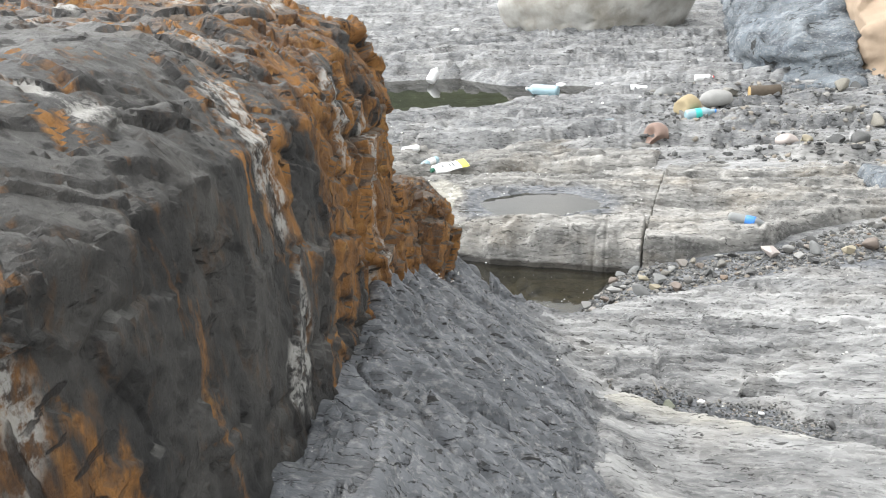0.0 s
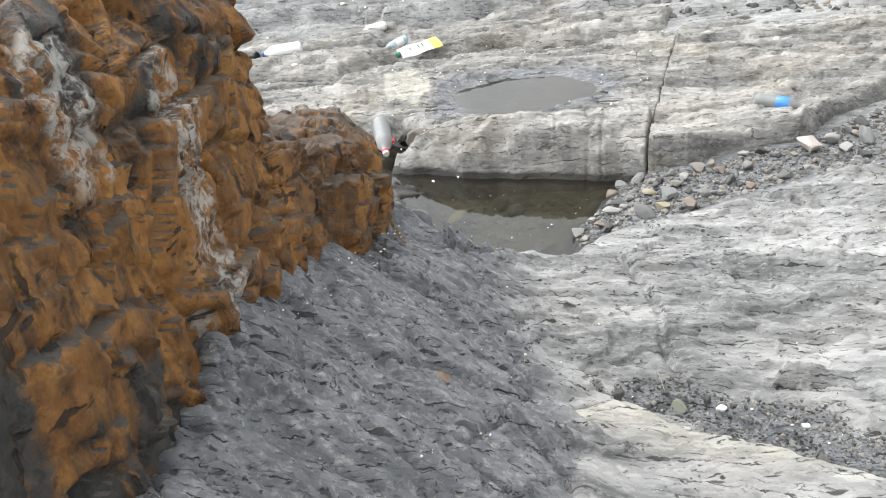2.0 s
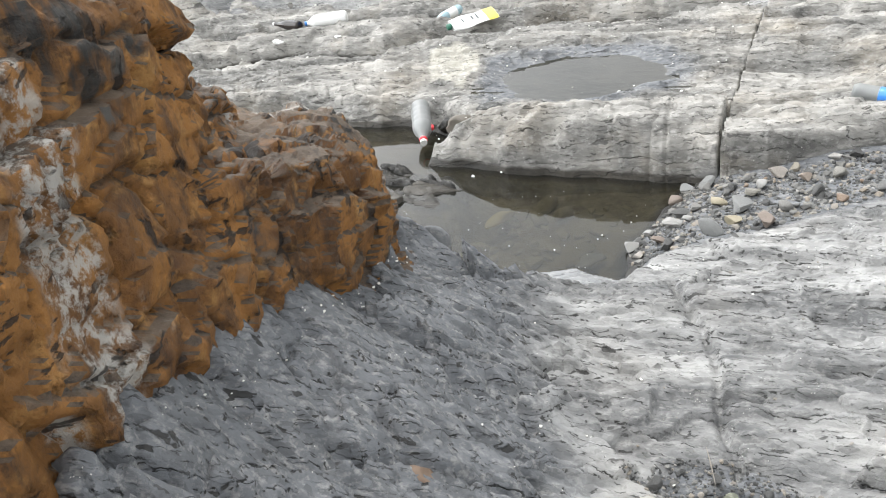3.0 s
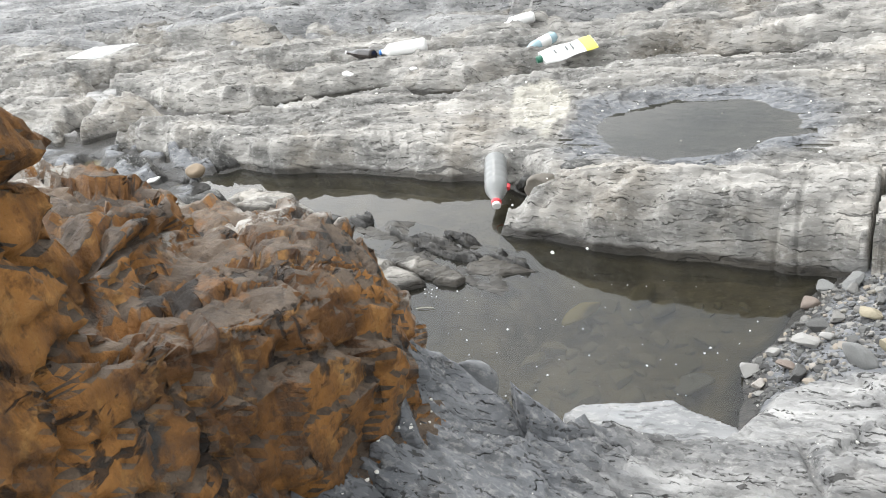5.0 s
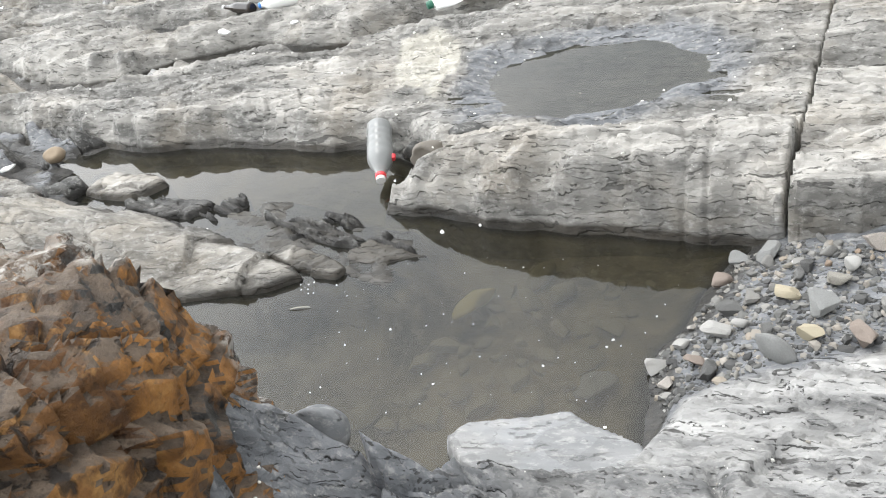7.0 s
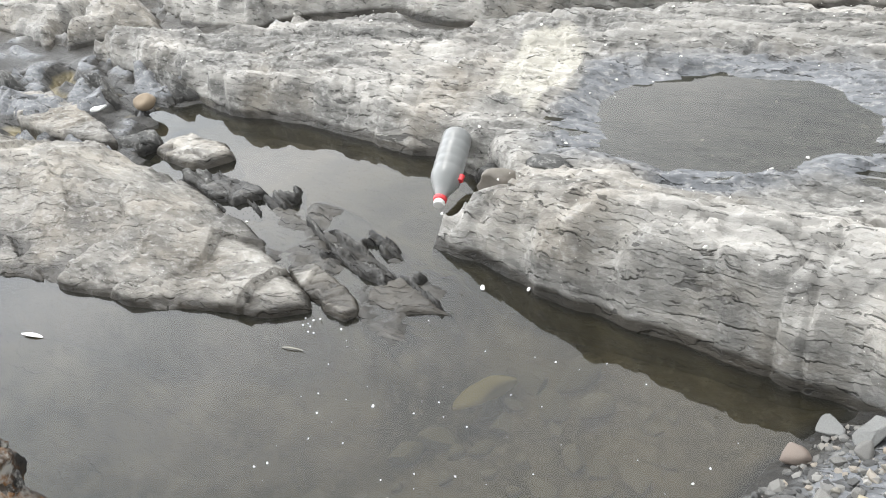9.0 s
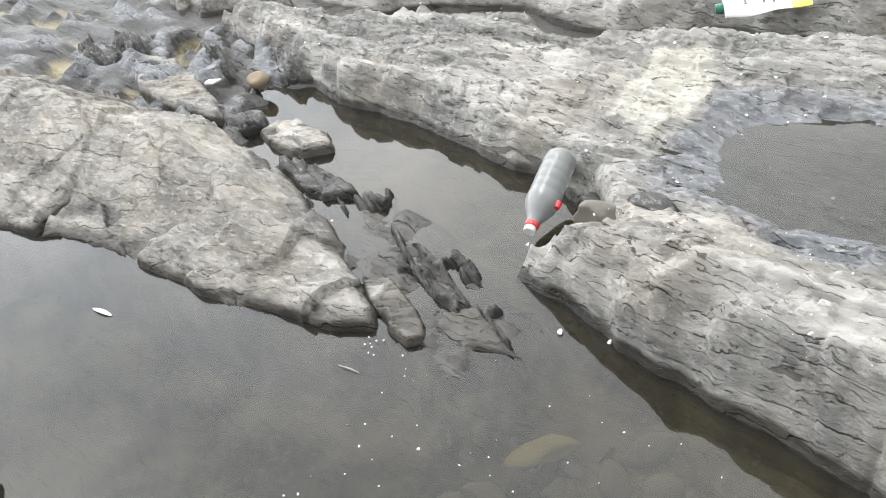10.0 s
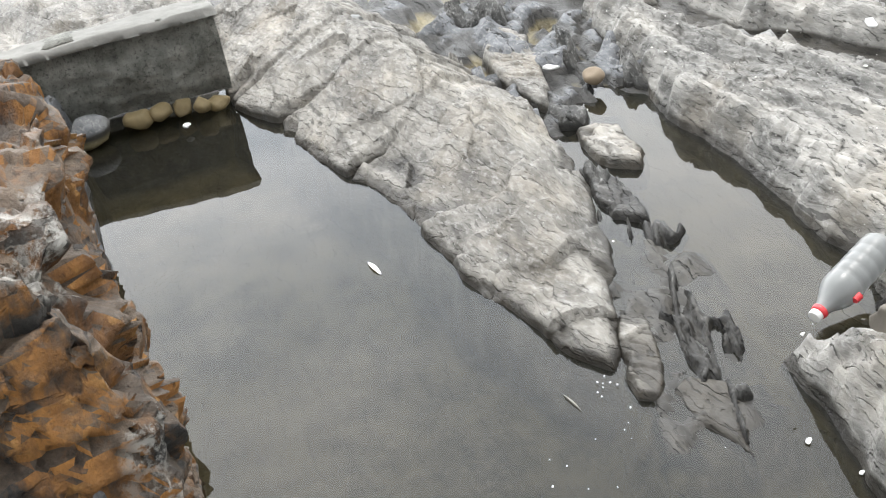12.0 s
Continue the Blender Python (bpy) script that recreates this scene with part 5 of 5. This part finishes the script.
bottle((1.33, 5.27, 0.235), (1.545, 5.185, 0.215), 0.033, P_CLOUDY, P_BLUE, "clear water bottle with blue label and blue cap", neck=0.62, sleeve=(P_BLUE, 0.42, 0.66))
bottle((-1.30, 10.40, 0.10), (-1.22, 10.5, 0.24), 0.055, P_WHITE, P_WHITE, "white plastic jug standing in the far pool", neck=0.7)
bottle((0.18, 9.62, 0.12), (-0.16, 9.74, 0.13), 0.055, P_PALEBLUE, P_WHITE, "pale bottle floating in the far pool", neck=0.75)
bottle((1.32, 8.05, 0.20), (1.58, 8.12, 0.22), 0.045, P_PALEBLUE, P_BLUE, "pale blue crumpled bottle beside a yellow stone", neck=0.6, sleeve=(P_TEAL, 0.3, 0.5))
bottle((0.55, 7.85, 0.17), (0.80, 7.95, 0.18), 0.04, P_PALEBLUE, P_YELLOW, "pale bottle with yellow cap on the far rock", neck=0.6)
bottle((0.9, 9.42, 0.17), (1.12, 9.44, 0.17), 0.04, P_WHITE, P_WHITE, "white bottle at the edge of the far gravel", neck=0.7)
bottle((1.55, 9.75, 0.19), (1.75, 9.80, 0.19), 0.035, P_WHITE, P_RED, "white bottle with red cap on the far gravel", neck=0.7)
bottle((-3.05, 5.02, 0.20), (-3.22, 4.86, 0.20), 0.033, P_CLOUDY, P_WHITE, "clear plastic bottle on the rock behind the slab", neck=0.65)


def tube():
    """A flattened squeeze pack, printed white and yellow."""
    thing = empty("squeeze_tube", along((-0.405, 6.78, 0.165), (-0.635, 6.61, 0.155), -20), "crumpled white and yellow squeeze tube with green cap", "packaging")

    def flat(name, a, b, mat, swell):
        bm = bmesh.new()
        n = 10
        rings = []
        for i in range(n + 1):
            k = a + (b - a) * i / n
            w = 0.054 + 0.004 * math.sin(k * 40)
            h = (0.004 + 0.010 * k / 0.28) * swell
            rings.append([bm.verts.new((w * math.cos(q), h * math.sin(q) + 0.003 * math.sin(k * 25 + q), k)) for q in [2 * math.pi * j / 16 for j in range(16)]])
        for p, q in zip(rings, rings[1:]):
            for j in range(16):
                bm.faces.new((p[j], p[(j + 1) % 16], q[(j + 1) % 16], q[j]))
        bm.faces.new(rings[0][::-1])
        bm.faces.new(rings[-1])
        return part(name, bm, mat, thing)
    flat("body", 0.0, 0.28, P_WHITE, 1.0)
    flat("printed_end", 0.001, 0.065, P_YELLOW, 1.06)
    part("cap", turned([(0.017, 0.28), (0.019, 0.284), (0.018, 0.305), (0.014, 0.308)], 18), plastic("dark_green_plastic", (0.03, 0.14, 0.09)), thing)
    for k, w in ((0.12, 0.05), (0.15, 0.035), (0.21, 0.03)):
        bm = bmesh.new()
        bmesh.ops.create_cube(bm, size=1.0)
        bmesh.ops.scale(bm, verts=bm.verts, vec=(w, 0.0022, 0.008))
        bmesh.ops.translate(bm, verts=bm.verts, vec=(0, 0.0145 + 0.02 * (k - 0.12), k))
        part("print_bar", bm, P_INK, thing)


tube()


def sliver(name, centre, length, width, turn, material, label, category):
    bm = bmesh.new()
    n = 12
    rows = []
    for i in range(n + 1):
        k = i / n
        w = width * 0.5 * math.sin(math.pi * (0.06 + 0.88 * k)) ** 0.7
        arch = 0.004 * math.sin(math.pi * k)
        rows.append([bm.verts.new((length * (k - 0.5), s * w, arch + 0.0015 * t)) for s, t in ((-1, 0), (0, 1.6), (1, 0), (0, -1))])
    for a, b in zip(rows, rows[1:]):
        for j in range(4):
            bm.faces.new((a[j], a[(j + 1) % 4], b[(j + 1) % 4], b[j]))
    bm.faces.new(rows[0][::-1])
    bm.faces.new(rows[-1])
    me = bpy.data.meshes.new(name)
    bm.to_mesh(me)
    bm.free()
    me.materials.append(material)
    ob = new(name, me)
    ob.matrix_world = pose(*centre, 0, 0, turn)
    return tagged(ob, label, category)


sliver("feather", (-1.372, 4.505, 0.002), 0.085, 0.015, 8, P_WHITE, "small white feather floating on the pool", "feather")
sliver("twig", (-0.555, 4.725, 0.002), 0.065, 0.004, 8, plain("pale_straw", (0.45, 0.42, 0.33), 0.7), "pale straw floating on the pool", "twig")
sliver("twig", (0.80, 3.19, 0.262), 0.12, 0.0035, 100, plain("grey_twig", (0.32, 0.29, 0.25), 0.7), "thin grey twig lying in the gravel strip", "twig")
M_PAPER = plain("white_foam", (0.8, 0.8, 0.78), 0.6, 0.06, 40.0, 0.1)
for x, y, z, s in [(-2.30, 5.57, 0.07, 0.075), (-2.83, 4.16, 0.03, 0.06), (-0.20, 5.09, 0.004, 0.024), (-0.08, 5.12, 0.004, 0.018), (-0.505, 6.28, 0.14, 0.05), (-1.72, 6.62, 0.14, 0.09), (-1.34, 6.63, 0.14, 0.06),
                   (0.95, 3.02, 0.30, 0.04), (1.15, 2.95, 0.30, 0.03), (-1.41, 13.4, 0.25, 0.30), (0.2, 9.95, 0.12, 0.15), (0.6, 9.96, 0.12, 0.14)]:
    tagged(lump("foam_scrap", (x, y, z), (s * 0.5, s * 0.32, s * 0.14), (0, 0, 57 * s * 100), M_PAPER, "scrap of white plastic foam", int(1000 + s * 1000), "litter", 2, 0.9), group="scraps of white foam")

# ---- rocks and finds across the far shelf ----
lump("stone", (1.35, 8.22, 0.24), (0.13, 0.10, 0.11), (0, 0, 20), plain("yellow_stone", (0.36, 0.29, 0.17), 0.75, 0.2, 12.0, 0.3), "rounded yellow stone on the far gravel", 601, "stone", 3)
lump("stone", (1.64, 8.6, 0.22), (0.15, 0.10, 0.09), (0, 0, 0), M_LIGHT, "whitish rounded stone on the far gravel", 602, "stone", 3, 0.2)
lump("stone", (1.2, 9.0, 0.19), (0.11, 0.09, 0.07), (0, 0, 50), M_SLATE, "grey rounded stone on the far gravel", 603, "stone", 3, 0.2)
lump("stone", (1.03, 7.34, 0.20), (0.11, 0.09, 0.12), (8, 5, 30), plain("pink_brown_stone", (0.30, 0.21, 0.17), 0.8, 0.25, 12.0, 0.4), "upright pink-brown angular stone", 604, "stone", 3, 1.0)
lump("stone", (2.0, 7.2, 0.19), (0.09, 0.07, 0.05), (0, 0, 10), M_PINK, "pale buff stone on the gravel", 605, "stone", 3)
lump("stone", (2.12, 7.16, 0.19), (0.07, 0.05, 0.05), (0, 0, 30), M_CREAM, "buff brick-like stone on the gravel", 606, "stone", 3, 1.0)
log = empty("log", pose(2.1, 8.85, 0.22, 0, 90, 5), "sawn yellowish log with dark bark among the stones", "log")
part("bark", turned([(0.06, -0.14), (0.066, -0.13), (0.062, 0.0), (0.066, 0.13), (0.06, 0.135)], 16), plain("dark_bark", (0.09, 0.07, 0.05), 0.9, 0.4, 30.0, 0.8), log)
part("cut_face", turned([(0.052, -0.146), (0.054, -0.143), (0.054, -0.139), (0.05, -0.138)], 16), plain("cut_wood", (0.48, 0.33, 0.14), 0.7, 0.15, 30.0, 0.2), log)


def pitted_boulder():
    bm = bmesh.new()
    bmesh.ops.create_icosphere(bm, subdivisions=6, radius=1.0)
    p = np.array([v.co[:] for v in bm.verts])
    p = p * (1 + 0.16 * fbm(p[:, 0] * 1.3, p[:, 1] * 1.3, p[:, 2] * 1.3, 4, 620))[:, None]
    ox, oy, oz, r1, r2, r3, gap = cells(p[:, 0] * 9, p[:, 1] * 9, p[:, 2] * 9, 621)
    hole = smooth(0.30, 0.12, np.sqrt(ox ** 2 + oy ** 2 + oz ** 2)) * (r1 > 0.62) * smooth(0.1, -0.35, p[:, 2])
    p = p * (1 - 0.06 * hole)[:, None] * np.array([1.35, 1.0, 0.95])
    for v, q in zip(bm.verts, p):
        v.co = Vector(q)
    for f in bm.faces:
        f.smooth = True
    me = bpy.data.meshes.new("pitted_boulder")
    bm.to_mesh(me)
    bm.free()
    m = Nodes("pitted_pale_stone")
    col = m.mix(m.ramp(m.noise(2.5, 5, 0.65), (0.35, 0.0), (0.65, 1.0)), (0.27, 0.25, 0.21), (0.45, 0.44, 0.41))
    me.materials.append(m.done(col, 0.8, m.bump(m.noise(20.0, 5, 0.7), 0.5, 0.03)))
    ob = new("boulder", me)
    ob.matrix_world = pose(0.62, 13.6, 0.72, 4, -8, 8)
    return tagged(ob, "big pale wave-worn boulder pitted with small holes", "boulder")


pitted_boulder()
M_BLUEROCK = bedrock("blue_grey_rock", (0.055, 0.065, 0.078), (0.10, 0.118, 0.135), (0.155, 0.175, 0.19), warm=0.05, flake=(0.6, 0.2))
M_TANROCK = plain("tan_rock", (0.36, 0.27, 0.19), 0.8, 0.35, 4.0, 0.5)


def crag(name, hulls, material, label, seed, voxel=0.035, bed=0.09):
    bm = bmesh.new()
    for h in hulls:
        hull(bm, h)
    me = bpy.data.meshes.new("raw")
    bm.to_mesh(me)
    bm.free()
    raw = new("raw", me)
    mod = raw.modifiers.new("voxels", "REMESH")
    mod.mode, mod.voxel_size = "VOXEL", voxel
    fine = bpy.data.meshes.new_from_object(raw.evaluated_get(bpy.context.evaluated_depsgraph_get()))
    bpy.data.objects.remove(raw)
    n = len(fine.vertices)
    p, nor = np.zeros(n * 3, np.float32), np.zeros(n * 3, np.float32)
    fine.vertices.foreach_get("co", p)
    fine.vertices.foreach_get("normal", nor)
    p, nor = p.reshape(-1, 3).astype(float), nor.reshape(-1, 3).astype(float)
    x, y, z = p.T
    q = z / bed + 1.2 * fbm(x * 1.2, y * 1.2, z * 1.2, 3, seed)
    ox, oy, oz, r1, r2, r3, gap = cells(x * 2.2, y * 2.2, z * 4.0, seed)
    d = 0.05 * (lattice(np.floor(q), np.floor(q) * 0, np.floor(q) * 0, seed) - 0.5) + 0.22 * (ox * (r1 - 0.5) + oz * (r3 - 0.5)) + 0.04 * fbm(x * 5, y * 5, z * 7, 4, seed + 1)
    p += nor * d[:, None]
    fine.vertices.foreach_set("co", p.astype(np.float32).ravel())
    fine.polygons.foreach_set("use_smooth", np.full(len(fine.polygons), True))
    fine.update()
    fine.materials.clear()
    fine.materials.append(material)
    return tagged(new(name, fine), label, "rock")


crag("rock_outcrop", [[(2.05, 10.3, -0.1), (2.5, 9.6, -0.1), (3.15, 9.55, -0.1), (2.05, 10.4, 0.45), (2.45, 9.85, 0.50), (3.1, 9.7, 0.42), (2.2, 12.5, 1.1), (3.6, 12.0, 1.2), (2.2, 12.6, -0.1), (3.6, 12.0, -0.1), (3.0, 10.6, 0.9)],
                      [(2.4, 9.38, -0.1), (3.2, 9.3, -0.1), (2.45, 9.42, 0.22), (3.15, 9.4, 0.2), (2.4, 9.9, 0.2), (3.2, 9.9, 0.2), (2.4, 9.9, -0.1), (3.2, 9.9, -0.1)]],
     M_BLUEROCK, "blue-grey layered rock outcrop at the shelf's end", 631)
crag("rock_outcrop", [[(3.15, 9.6, -0.1), (4.4, 9.0, -0.1), (3.2, 9.75, 0.6), (3.05, 10.6, 1.2), (4.5, 9.2, 1.2), (4.5, 11.5, 1.4), (3.3, 11.5, -0.1), (4.5, 11.5, -0.1)]],
     M_TANROCK, "tan and white streaked rock outcrop", 633)
crag("rock_outcrop", [[(2.35, 5.9, -0.1), (2.25, 6.4, -0.1), (3.4, 5.6, -0.1), (3.4, 6.8, -0.1), (2.4, 6.0, 0.22), (2.35, 6.3, 0.2), (3.4, 5.8, 0.35), (3.4, 6.7, 0.3)]],
     M_BLUEROCK, "low dark rock hump beside the gravel", 635, 0.02)

# ---- a scrub-covered hillside across the bay, seen only in the pools ----
def hillside():
    xs, ys = np.linspace(-160, 160, 81), np.linspace(60, 140, 30)
    m = Nodes("scrub_hillside")
    col = m.mix(m.ramp(m.noise(0.15, 6, 0.7), (0.35, 0.0), (0.65, 1.0)), (0.03, 0.045, 0.02), (0.09, 0.11, 0.05))
    ob = sheet("hillside", xs, ys, lambda x, y: 34 * smooth(60, 130, y) + 4 * fbm(x * 0.03, y * 0.05, None, 4, 650) - 1, m.done(col, 0.9))
    return tagged(ob, "green scrub-covered hillside in the distance", "hillside", kind="structure")


hillside()
